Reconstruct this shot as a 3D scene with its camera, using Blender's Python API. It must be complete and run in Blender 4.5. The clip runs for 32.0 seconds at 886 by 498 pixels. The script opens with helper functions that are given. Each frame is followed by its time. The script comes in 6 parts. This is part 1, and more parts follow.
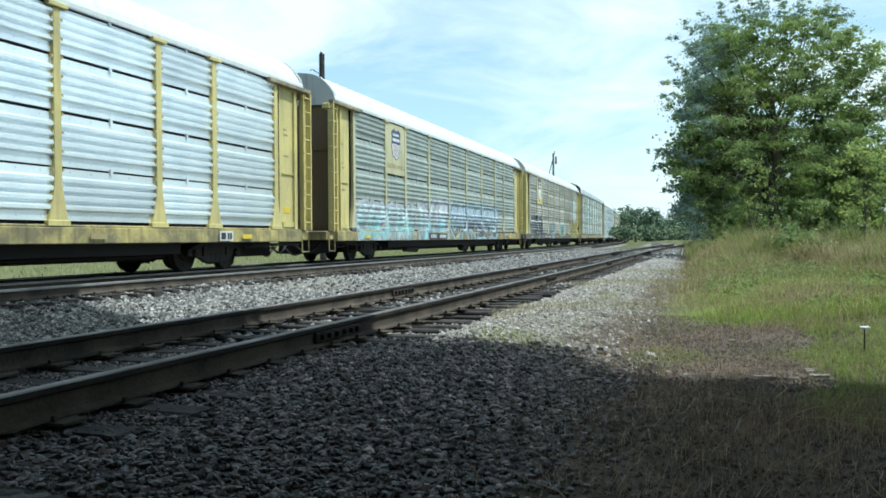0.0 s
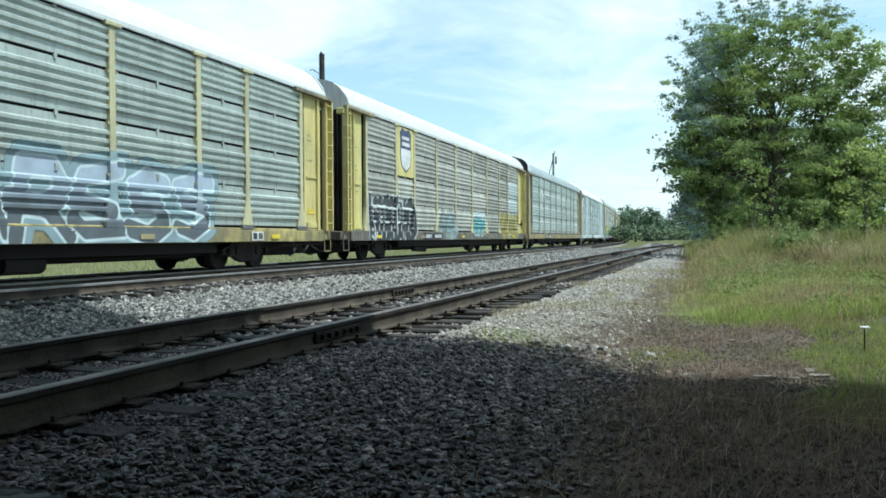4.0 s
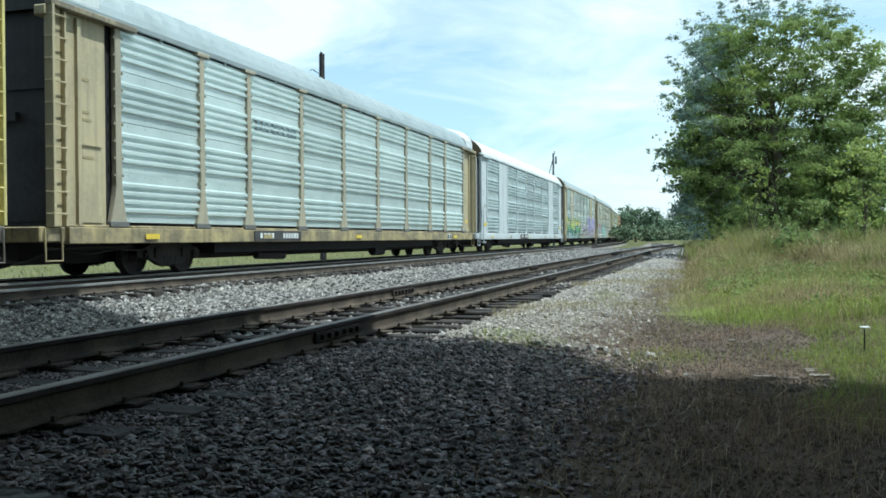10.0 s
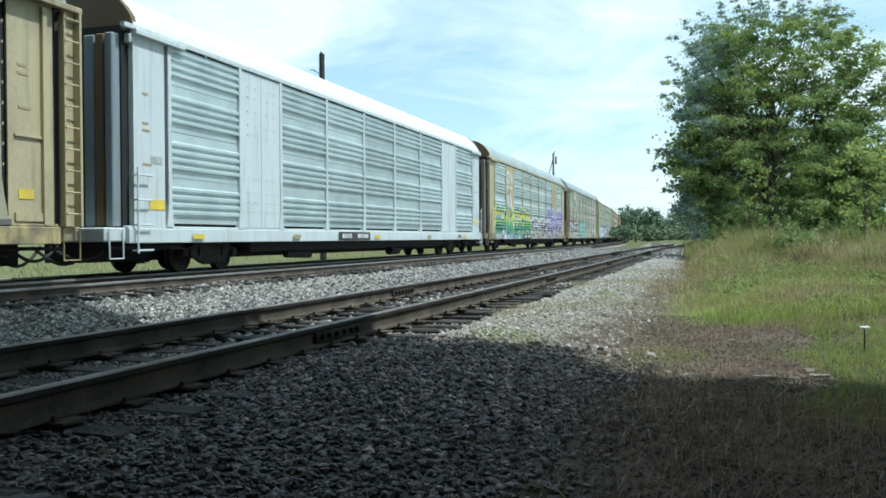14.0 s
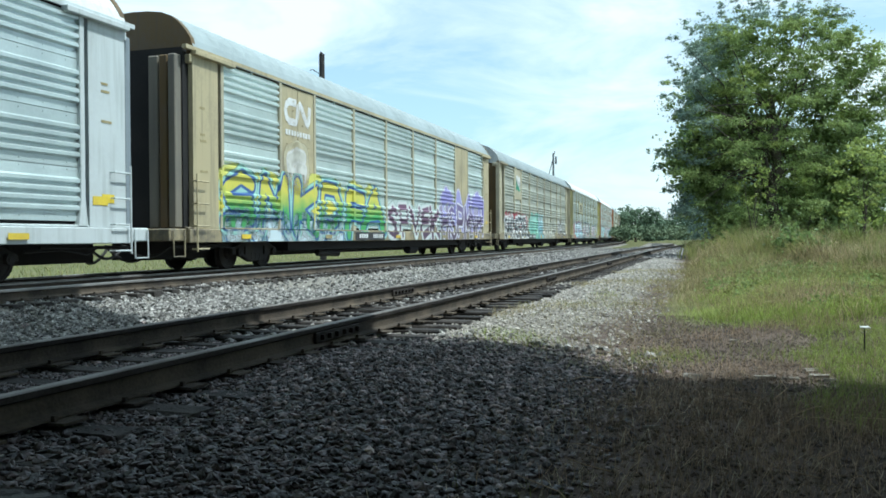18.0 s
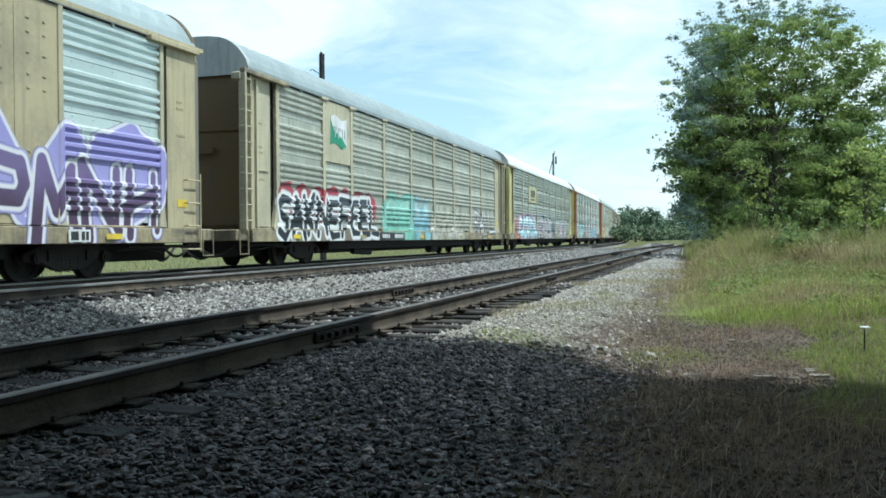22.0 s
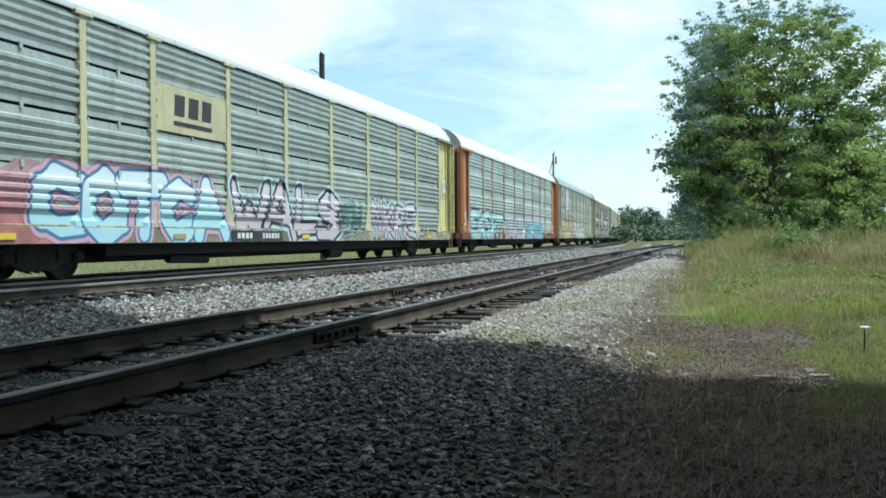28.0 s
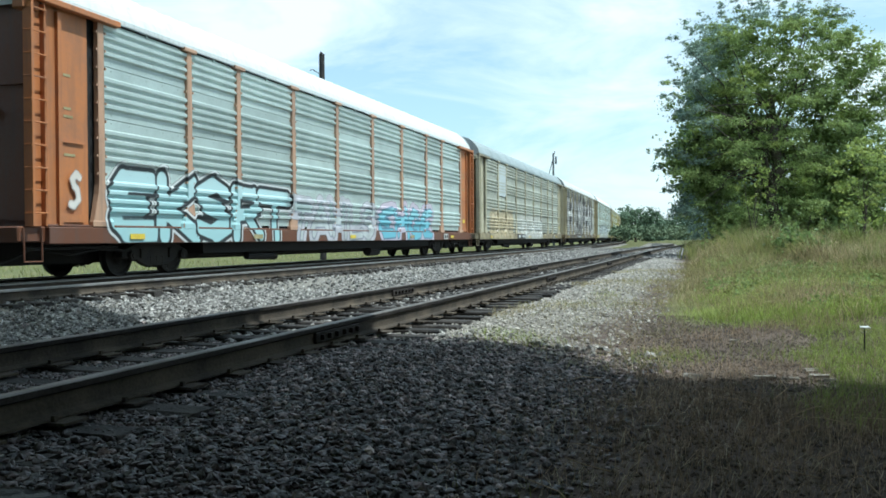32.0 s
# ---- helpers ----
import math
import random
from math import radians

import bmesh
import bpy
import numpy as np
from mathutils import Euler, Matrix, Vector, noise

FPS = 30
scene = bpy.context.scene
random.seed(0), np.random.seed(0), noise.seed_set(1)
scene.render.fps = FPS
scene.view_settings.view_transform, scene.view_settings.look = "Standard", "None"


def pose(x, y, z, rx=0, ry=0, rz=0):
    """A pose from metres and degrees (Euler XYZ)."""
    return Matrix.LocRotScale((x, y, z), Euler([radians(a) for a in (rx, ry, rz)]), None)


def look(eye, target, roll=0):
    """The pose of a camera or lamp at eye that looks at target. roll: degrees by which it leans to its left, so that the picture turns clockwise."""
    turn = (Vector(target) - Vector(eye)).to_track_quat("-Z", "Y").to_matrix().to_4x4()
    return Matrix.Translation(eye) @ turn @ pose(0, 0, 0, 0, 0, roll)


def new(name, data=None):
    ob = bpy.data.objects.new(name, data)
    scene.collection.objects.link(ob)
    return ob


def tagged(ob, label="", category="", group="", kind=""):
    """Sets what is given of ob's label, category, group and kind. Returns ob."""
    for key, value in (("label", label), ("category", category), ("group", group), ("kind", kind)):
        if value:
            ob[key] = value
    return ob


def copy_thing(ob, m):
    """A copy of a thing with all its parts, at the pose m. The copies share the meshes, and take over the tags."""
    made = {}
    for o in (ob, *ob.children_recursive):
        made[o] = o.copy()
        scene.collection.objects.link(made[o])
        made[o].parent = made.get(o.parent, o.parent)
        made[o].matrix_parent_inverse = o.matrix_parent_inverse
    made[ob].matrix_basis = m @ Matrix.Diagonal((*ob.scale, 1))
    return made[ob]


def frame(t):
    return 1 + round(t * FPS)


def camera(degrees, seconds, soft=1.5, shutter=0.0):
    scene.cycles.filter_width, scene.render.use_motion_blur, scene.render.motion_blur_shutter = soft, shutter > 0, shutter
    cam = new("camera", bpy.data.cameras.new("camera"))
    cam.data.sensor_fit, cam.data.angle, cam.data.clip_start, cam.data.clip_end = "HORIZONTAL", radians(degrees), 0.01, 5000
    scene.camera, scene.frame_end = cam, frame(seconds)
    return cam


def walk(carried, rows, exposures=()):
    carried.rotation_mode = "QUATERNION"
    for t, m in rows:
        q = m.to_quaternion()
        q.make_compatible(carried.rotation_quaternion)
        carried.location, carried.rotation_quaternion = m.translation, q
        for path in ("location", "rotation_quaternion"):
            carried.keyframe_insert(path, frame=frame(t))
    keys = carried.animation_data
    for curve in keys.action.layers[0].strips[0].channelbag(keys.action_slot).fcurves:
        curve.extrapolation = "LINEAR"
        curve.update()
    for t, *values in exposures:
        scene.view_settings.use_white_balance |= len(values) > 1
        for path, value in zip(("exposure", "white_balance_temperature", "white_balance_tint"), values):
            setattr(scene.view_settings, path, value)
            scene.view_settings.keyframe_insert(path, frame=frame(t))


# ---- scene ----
cam = camera(55.0, 32.0, soft=1.7)
FOCAL = 1506.05                                    # the lens, for places given by their bearing
EYE = Vector((0.0, 0.0, 0.7335))
YAW, PITCH = radians(18.1836), radians(-0.7152)
AIM = EYE + Vector((math.cos(YAW) * math.cos(PITCH), math.sin(YAW) * math.cos(PITCH), math.sin(PITCH)))
walk(cam, [(0, look(EYE, AIM, -0.324)), (32.0, look(EYE, AIM, -0.324))], exposures=[(0, 0.0, 5600, 0.0), (32.0, 0.0, 5600, 0.0)])

# ---------------------------------------------------------------- light
TO_SUN = Vector((0.02, -0.45, 0.89)).normalized()
sun = new("sun", bpy.data.lights.new("sun", "SUN"))
sun.data.energy, sun.data.angle, sun.data.color = 5.0, radians(0.6), (1.0, 0.95, 0.86)
sun.matrix_world = look(TO_SUN * 60, (0, 0, 0))

world = bpy.data.worlds.new("sky")
scene.world = world
world.use_nodes = True


def build_sky():
    nt = world.node_tree
    n, l = nt.nodes, nt.links
    n.clear()
    sky = n.new("ShaderNodeTexSky")
    sky.sky_type, sky.sun_disc = "NISHITA", False
    sky.sun_elevation = math.asin(TO_SUN.z)
    sky.sun_rotation = math.atan2(TO_SUN.x, TO_SUN.y)
    sky.air_density, sky.dust_density, sky.ozone_density = 1.0, 1.5, 1.0
    co = n.new("ShaderNodeTexCoord")
    mp = n.new("ShaderNodeMapping")
    mp.inputs["Scale"].default_value = (1.0, 1.0, 3.6)
    mp.inputs["Location"].default_value = (0.35, 0.1, 0.2)
    no = n.new("ShaderNodeTexNoise")
    no.inputs["Scale"].default_value, no.inputs["Detail"].default_value = 3.1, 8.0
    no.inputs["Roughness"].default_value, no.inputs["Distortion"].default_value = 0.57, 0.45
    ramp = n.new("ShaderNodeValToRGB")
    ramp.color_ramp.elements[0].position, ramp.color_ramp.elements[1].position = 0.41, 0.64
    ramp.color_ramp.elements[0].color = (0.24, 0.24, 0.24, 1)
    gain = n.new("ShaderNodeVectorMath")
    gain.operation = "MULTIPLY"
    gain.inputs[1].default_value = (0.172, 0.195, 0.178)
    mix = n.new("ShaderNodeMix")
    mix.data_type = "RGBA"
    mix.inputs["B"].default_value = (1.10, 1.15, 1.15, 1)
    bg = n.new("ShaderNodeBackground")
    bg.inputs["Strength"].default_value = 1.0
    out = n.new("ShaderNodeOutputWorld")
    l.new(co.outputs["Generated"], mp.inputs["Vector"])
    l.new(mp.outputs["Vector"], no.inputs["Vector"])
    l.new(no.outputs["Fac"], ramp.inputs["Fac"])
    l.new(sky.outputs["Color"], gain.inputs[0])
    l.new(gain.outputs["Vector"], mix.inputs["A"])
    l.new(ramp.outputs["Color"], mix.inputs["Factor"])
    l.new(mix.outputs["Result"], bg.inputs["Color"])
    l.new(bg.outputs["Background"], out.inputs["Surface"])


build_sky()

# ---------------------------------------------------------------- track plan
TRACK_Y, CURVE_X, BEND = 10.98, 4.16, 0.00060      # turnout track: straight to CURVE_X, then a wide left-hand curve
TRAIN_OFF = 1.506                                  # the train's own track, which shares a rail with the turnout
SIDING_OFF = -6.97                                 # siding centre, off the main line's centre
PITCH_M, FIRST = 28.6, 8.21                        # coupled length; centre of the first car at the start
SPEED, SLOWING = 6.928, 0.01957
NUDGE = [-0.43, -0.05, -0.07, -0.18, -0.40, -0.54, -0.36, -0.32, -0.28, -0.24, -0.2, -0.2, -0.2, -0.2, -0.2]
WHEEL_R = 0.42


def on_track(s, off=0.0, z=0.0):
    d = max(s - CURVE_X, 0.0)
    a = d * BEND
    x = min(s, CURVE_X) + math.sin(a) / BEND if d > 0 else s
    y = TRACK_Y + ((1 - math.cos(a)) / BEND if d > 0 else 0.0)
    return Vector((x - off * math.sin(a), y + off * math.cos(a), z)), a


def gone(t):
    return SPEED * t - SLOWING * t * t / 2


def centre_y(x):
    return TRACK_Y + BEND * np.maximum(np.asarray(x) - CURVE_X, 0.0) ** 2 / 2


# ---------------------------------------------------------------- materials
MATS = {}


def ramp_of(n, fac, l, stops):
    r = n.new("ShaderNodeValToRGB")
    while len(r.color_ramp.elements) < len(stops):
        r.color_ramp.elements.new(0.5)
    for e, (p, c) in zip(r.color_ramp.elements, stops):
        e.position, e.color = p, (*c, 1)
    l.new(fac, r.inputs["Fac"])
    return r.outputs["Color"]


def surface(name, base, second, rough=0.7, metal=0.0, coarse=1.2, fine=25.0, bump=0.2, dist=0.01, streak=None,
            spread=0.0, island=0.0, amount=(0.35, 0.7), translucent=0.0, spec=0.5):
    """A weathered surface: base worn into second by coarse and fine noise, optional run-down streaks, and a
    shade that varies from piece to piece."""
    if name in MATS:
        return MATS[name]
    m = bpy.data.materials.new(name)
    m.use_nodes = True
    nt = m.node_tree
    n, l = nt.nodes, nt.links
    b = n["Principled BSDF"]
    co = n.new("ShaderNodeTexCoord")
    info = n.new("ShaderNodeObjectInfo")
    geo = n.new("ShaderNodeNewGeometry")
    shift = n.new("ShaderNodeVectorMath")
    shift.operation = "MULTIPLY_ADD"
    shift.inputs[1].default_value = (1, 1, 1)
    comb = n.new("ShaderNodeCombineXYZ")
    tens = n.new("ShaderNodeMath")
    tens.operation, tens.inputs[1].default_value = "MULTIPLY", 37.0
    l.new(info.outputs["Random"], tens.inputs[0])
    l.new(tens.outputs[0], comb.inputs[0])
    l.new(tens.outputs[0], comb.inputs[2])
    l.new(co.outputs["Object"], shift.inputs[0])
    l.new(comb.outputs[0], shift.inputs[2])
    a = n.new("ShaderNodeTexNoise")
    a.inputs["Scale"].default_value, a.inputs["Detail"].default_value = coarse, 5.0
    f = n.new("ShaderNodeTexNoise")
    f.inputs["Scale"].default_value, f.inputs["Detail"].default_value = fine, 3.0
    l.new(shift.outputs[0], a.inputs["Vector"])
    l.new(shift.outputs[0], f.inputs["Vector"])
    add = n.new("ShaderNodeMath")
    add.operation, add.inputs[1].default_value = "MULTIPLY_ADD", 0.35
    l.new(f.outputs["Fac"], add.inputs[0])
    l.new(a.outputs["Fac"], add.inputs[2])
    lo, hi = amount
    col = ramp_of(n, add.outputs[0], l, [(lo + 0.17, base), (hi + 0.17, second)])
    if streak:
        mp = n.new("ShaderNodeMapping")
        mp.inputs["Scale"].default_value = (5.0, 5.0, 0.35)
        s = n.new("ShaderNodeTexNoise")
        s.inputs["Scale"].default_value, s.inputs["Detail"].default_value = 1.6, 4.0
        l.new(shift.outputs[0], mp.inputs["Vector"])
        l.new(mp.outputs[0], s.inputs["Vector"])
        w = n.new("ShaderNodeMapRange")
        w.inputs["From Min"].default_value, w.inputs["From Max"].default_value = 0.50, 0.74
        w.inputs["To Max"].default_value = 0.75
        l.new(s.outputs["Fac"], w.inputs["Value"])
        mx = n.new("ShaderNodeMix")
        mx.data_type = "RGBA"
        mx.inputs["B"].default_value = (*streak, 1)
        l.new(w.outputs[0], mx.inputs["Factor"])
        l.new(col, mx.inputs["A"])
        col = mx.outputs["Result"]
    if spread or island:
        hs = n.new("ShaderNodeHueSaturation")
        mr = n.new("ShaderNodeMapRange")
        k = spread or island
        mr.inputs["To Min"].default_value, mr.inputs["To Max"].default_value = 1 - k, 1 + k
        l.new(info.outputs["Random"] if spread else geo.outputs["Random Per Island"], mr.inputs["Value"])
        l.new(mr.outputs[0], hs.inputs["Value"])
        l.new(col, hs.inputs["Color"])
        col = hs.outputs["Color"]
    l.new(col, b.inputs["Base Color"])
    b.inputs["Metallic"].default_value = metal
    b.inputs["Specular IOR Level"].default_value = spec
    rr = n.new("ShaderNodeMapRange")
    rr.inputs["To Min"].default_value, rr.inputs["To Max"].default_value = max(rough - 0.1, 0.05), min(rough + 0.12, 1)
    l.new(a.outputs["Fac"], rr.inputs["Value"])
    l.new(rr.outputs[0], b.inputs["Roughness"])
    if bump:
        bp = n.new("ShaderNodeBump")
        bp.inputs["Strength"].default_value, bp.inputs["Distance"].default_value = bump, dist
        l.new(f.outputs["Fac"], bp.inputs["Height"])
        l.new(bp.outputs[0], b.inputs["Normal"])
    if translucent:
        tr = n.new("ShaderNodeBsdfTranslucent")
        mixs = n.new("ShaderNodeMixShader")
        mixs.inputs[0].default_value = translucent
        warm = n.new("ShaderNodeHueSaturation")
        warm.inputs["Hue"].default_value, warm.inputs["Value"].default_value = 0.485, 1.7
        l.new(col, warm.inputs["Color"])
        l.new(warm.outputs["Color"], tr.inputs["Color"])
        l.new(b.outputs[0], mixs.inputs[1])
        l.new(tr.outputs[0], mixs.inputs[2])
        l.new(mixs.outputs[0], n["Material Output"].inputs["Surface"])
    MATS[name] = m
    return m


def paint(name, c, wear=0.55, **kw):
    """Old railway paint: c, sun-bleached and grimed."""
    dull = tuple(v * wear + 0.05 for v in c)
    opt = dict(rough=0.55, coarse=0.9, fine=14.0, bump=0.12, dist=0.004, streak=tuple(v * 0.55 + 0.03 for v in c), amount=(0.45, 0.8))
    opt.update(kw)
    return surface(name, c, dull, **opt)


PALE_STONE = surface("pale ballast stone", (0.060, 0.059, 0.058), (0.40, 0.388, 0.365), rough=0.85, coarse=9, fine=60, bump=0.5, island=0.72, spec=0.3)
# dark stones for ballast in tree shade, part of it put into their colour
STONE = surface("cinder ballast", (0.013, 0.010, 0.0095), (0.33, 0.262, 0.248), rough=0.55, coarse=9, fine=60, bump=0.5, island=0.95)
BLACKSTONE = surface("shade-blackened cinder", (0.007, 0.0055, 0.0055), (0.125, 0.096, 0.092), rough=0.5, coarse=9, fine=60, bump=0.5, island=0.95)
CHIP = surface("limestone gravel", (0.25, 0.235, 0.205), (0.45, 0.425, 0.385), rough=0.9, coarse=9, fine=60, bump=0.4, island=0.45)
RUST = surface("brown rail rust", (0.050, 0.043, 0.037), (0.118, 0.097, 0.074), rough=0.9, coarse=2.5, fine=40, bump=0.4, spec=0.15)
DARKRUST = surface("dark rail rust", (0.020, 0.017, 0.016), (0.050, 0.043, 0.038), rough=0.8, coarse=2.5, fine=40, bump=0.3, spec=0.2)
WORN = surface("worn rail head", (0.19, 0.175, 0.16), (0.10, 0.085, 0.072), rough=0.55, metal=0.4, coarse=3, fine=30, bump=0.1)
BRIGHT = surface("polished rail head", (0.36, 0.35, 0.34), (0.24, 0.225, 0.21), rough=0.4, metal=0.6, coarse=3, fine=30, bump=0.05)
OLDTIE = surface("creosoted tie wood", (0.015, 0.013, 0.012), (0.062, 0.054, 0.048), rough=0.9, coarse=4, fine=40, bump=0.6, dist=0.02, spread=0.4)
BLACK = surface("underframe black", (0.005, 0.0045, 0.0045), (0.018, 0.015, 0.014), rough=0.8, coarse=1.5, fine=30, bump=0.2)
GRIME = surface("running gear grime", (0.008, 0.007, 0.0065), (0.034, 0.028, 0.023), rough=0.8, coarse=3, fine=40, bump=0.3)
VOID = surface("shade-black car inside", (0.010, 0.010, 0.011), (0.022, 0.022, 0.022), rough=0.9, bump=0.0)
RUBBER = surface("hose rubber", (0.012, 0.012, 0.012), (0.03, 0.03, 0.03), rough=0.6, bump=0.1)
WHITE = surface("marking white", (0.72, 0.74, 0.74), (0.50, 0.50, 0.49), rough=0.6, coarse=2.0, fine=20, bump=0.0)
INK = surface("marking black", (0.02, 0.021, 0.024), (0.06, 0.06, 0.06), rough=0.6, coarse=2.0, fine=20, bump=0.0)
AMBER = surface("reflector yellow", (0.72, 0.56, 0.05), (0.58, 0.42, 0.06), rough=0.4, coarse=2.0, fine=20, bump=0.0)
FADED = surface("faded lettering", (0.28, 0.24, 0.12), (0.38, 0.33, 0.18), rough=0.7, coarse=4.0, fine=20, bump=0.0)
NAVY = surface("shield blue", (0.035, 0.05, 0.12), (0.08, 0.10, 0.17), rough=0.6, coarse=2.0, fine=20, bump=0.0)
GREEN = surface("flag green", (0.02, 0.22, 0.12), (0.06, 0.27, 0.17), rough=0.6, coarse=2.0, fine=20, bump=0.0)
BARK = surface("tree bark", (0.05, 0.04, 0.03), (0.13, 0.11, 0.085), rough=0.95, coarse=3, fine=25, bump=0.8, dist=0.03)
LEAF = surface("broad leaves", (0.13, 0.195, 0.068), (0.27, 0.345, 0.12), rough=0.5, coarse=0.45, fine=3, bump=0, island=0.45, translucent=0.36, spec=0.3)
# bluish tint is distance haze put into the leaf colour
LEAF_B = surface("haze-blue leaves", (0.145, 0.205, 0.17), (0.25, 0.32, 0.265), rough=0.5, coarse=0.45, fine=3, bump=0, island=0.4, translucent=0.35, spec=0.3)
LEAF_Y = surface("yellowish leaves", (0.16, 0.225, 0.055), (0.27, 0.33, 0.10), rough=0.55, coarse=0.6, fine=3, bump=0, island=0.4, translucent=0.4, spec=0.3)
# the far woods carry their haze in this colour
FARLEAF = surface("haze-tinted woods leaves", (0.095, 0.145, 0.095), (0.165, 0.225, 0.145), rough=0.8, coarse=0.15, fine=1, bump=0, island=0.4, spec=0.2)
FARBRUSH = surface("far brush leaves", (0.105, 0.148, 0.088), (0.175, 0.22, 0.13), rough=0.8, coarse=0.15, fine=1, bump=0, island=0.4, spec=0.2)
BLADE = surface("green grass", (0.135, 0.165, 0.052), (0.26, 0.265, 0.10), rough=0.7, coarse=0.5, fine=3, bump=0, island=0.4, translucent=0.3, spec=0.2)
SOIL = surface("dry brown soil", (0.065, 0.052, 0.040), (0.19, 0.155, 0.12), rough=0.95, coarse=9, fine=60, bump=0.4, island=0.5)
FRESHGRASS = surface("fresh grass", (0.20, 0.27, 0.06), (0.31, 0.36, 0.11), rough=0.7, coarse=0.8, fine=3, bump=0, island=0.4, translucent=0.3, spec=0.2)
DEAD = surface("dead brown grass", (0.27, 0.205, 0.135), (0.42, 0.33, 0.225), rough=0.9, coarse=0.6, fine=3, bump=0, island=0.5, translucent=0.2, spec=0.1)
STRAW = surface("dry grass", (0.33, 0.285, 0.165), (0.22, 0.20, 0.09), rough=0.8, coarse=0.5, fine=3, bump=0, island=0.45, translucent=0.25, spec=0.2)
GREYPOLE = surface("haze-greyed pole wood", (0.13, 0.15, 0.16), (0.20, 0.22, 0.23), rough=0.9, coarse=2, fine=20, bump=0.3)
STALK = surface("bleached stalks", (0.50, 0.45, 0.33), (0.34, 0.30, 0.20), rough=0.8, coarse=0.6, fine=3, bump=0, island=0.5, translucent=0.25, spec=0.2)
POLEWOOD = surface("weathered pole wood", (0.02, 0.019, 0.02), (0.06, 0.055, 0.05), rough=0.9, coarse=2, fine=20, bump=0.4)
LITTER = surface("pale bleached wood", (0.30, 0.285, 0.25), (0.18, 0.165, 0.14), rough=0.8, coarse=5, fine=40, bump=0.4)
WIRE = surface("wire", (0.03, 0.03, 0.03), (0.05, 0.05, 0.05), rough=0.6, bump=0)


def ground_material():
    m = bpy.data.materials.new("earth, gravel and grass")
    m.use_nodes = True
    nt = m.node_tree
    n, l = nt.nodes, nt.links
    b = n["Principled BSDF"]
    geo = n.new("ShaderNodeNewGeometry")

    def noise_node(scale, detail=5.0):
        t = n.new("ShaderNodeTexNoise")
        t.inputs["Scale"].default_value, t.inputs["Detail"].default_value = scale, detail
        l.new(geo.outputs["Position"], t.inputs["Vector"])
        return t.outputs["Fac"]
    big, mid, tiny = noise_node(0.35), noise_node(2.2), noise_node(34.0, 3)
    cell = n.new("ShaderNodeTexVoronoi")
    cell.inputs["Scale"].default_value = 20.0
    l.new(geo.outputs["Position"], cell.inputs["Vector"])
    grey = ramp_of(n, cell.outputs["Color"], l, [(0.15, (0.030, 0.030, 0.032)), (0.9, (0.16, 0.157, 0.15))])
    pale = ramp_of(n, cell.outputs["Color"], l, [(0.1, (0.15, 0.14, 0.118)), (0.9, (0.28, 0.265, 0.24))])
    dirt = ramp_of(n, mid, l, [(0.3, (0.056, 0.042, 0.034)), (0.7, (0.145, 0.112, 0.092))])
    grass = ramp_of(n, mid, l, [(0.3, (0.08, 0.095, 0.035)), (0.55, (0.13, 0.135, 0.055)), (0.75, (0.18, 0.16, 0.08))])

    def attr(name):
        a = n.new("ShaderNodeAttribute")
        a.attribute_name = name
        return a.outputs["Fac"]

    def blend(fac, wob, c0, c1):
        s = n.new("ShaderNodeMath")
        s.operation = "ADD"
        o = n.new("ShaderNodeMath")
        o.operation, o.inputs[1].default_value = "SUBTRACT", 0.5
        l.new(wob, o.inputs[0])
        l.new(fac, s.inputs[0])
        l.new(o.outputs[0], s.inputs[1])
        r = n.new("ShaderNodeMapRange")
        r.inputs["From Min"].default_value, r.inputs["From Max"].default_value = 0.4, 0.6
        l.new(s.outputs[0], r.inputs["Value"])
        x = n.new("ShaderNodeMix")
        x.data_type = "RGBA"
        l.new(r.outputs[0], x.inputs["Factor"])
        l.new(c0, x.inputs["A"])
        l.new(c1, x.inputs["B"])
        return x.outputs["Result"]
    c = blend(attr("grassy"), mid, dirt, grass)
    c = blend(attr("pale"), mid, c, pale)
    c = blend(attr("stony"), big, c, grey)
    c = blend(attr("mid"), mid, c, pale)
    l.new(c, b.inputs["Base Color"])
    b.inputs["Roughness"].default_value = 0.95
    b.inputs["Specular IOR Level"].default_value = 0.2
    bp = n.new("ShaderNodeBump")
    bp.inputs["Strength"].default_value, bp.inputs["Distance"].default_value = 0.7, 0.03
    l.new(tiny, bp.inputs["Height"])
    l.new(bp.outputs[0], b.inputs["Normal"])
    return m


# ---------------------------------------------------------------- mesh helpers
def mesh_of(name, verts, faces, mats, slots=None, smooth=False):
    me = bpy.data.meshes.new(name)
    if isinstance(faces, np.ndarray):
        nf, k = faces.shape
        me.vertices.add(len(verts))
        me.vertices.foreach_set("co", np.ascontiguousarray(verts, np.float32).reshape(-1))
        me.loops.add(nf * k)
        me.loops.foreach_set("vertex_index", np.ascontiguousarray(faces, np.int32).reshape(-1))
        me.polygons.add(nf)
        me.polygons.foreach_set("loop_start", np.arange(0, nf * k, k, dtype=np.int32))
    else:
        me.from_pydata([tuple(v) for v in verts], [], faces)
    for m in (mats if isinstance(mats, (list, tuple)) else [mats]):
        me.materials.append(m)
    if slots is not None:
        me.polygons.foreach_set("material_index", slots)
    if smooth:
        me.polygons.foreach_set("use_smooth", [True] * len(me.polygons))
    else:
        me.shade_flat()
    me.update(calc_edges=True)
    return me


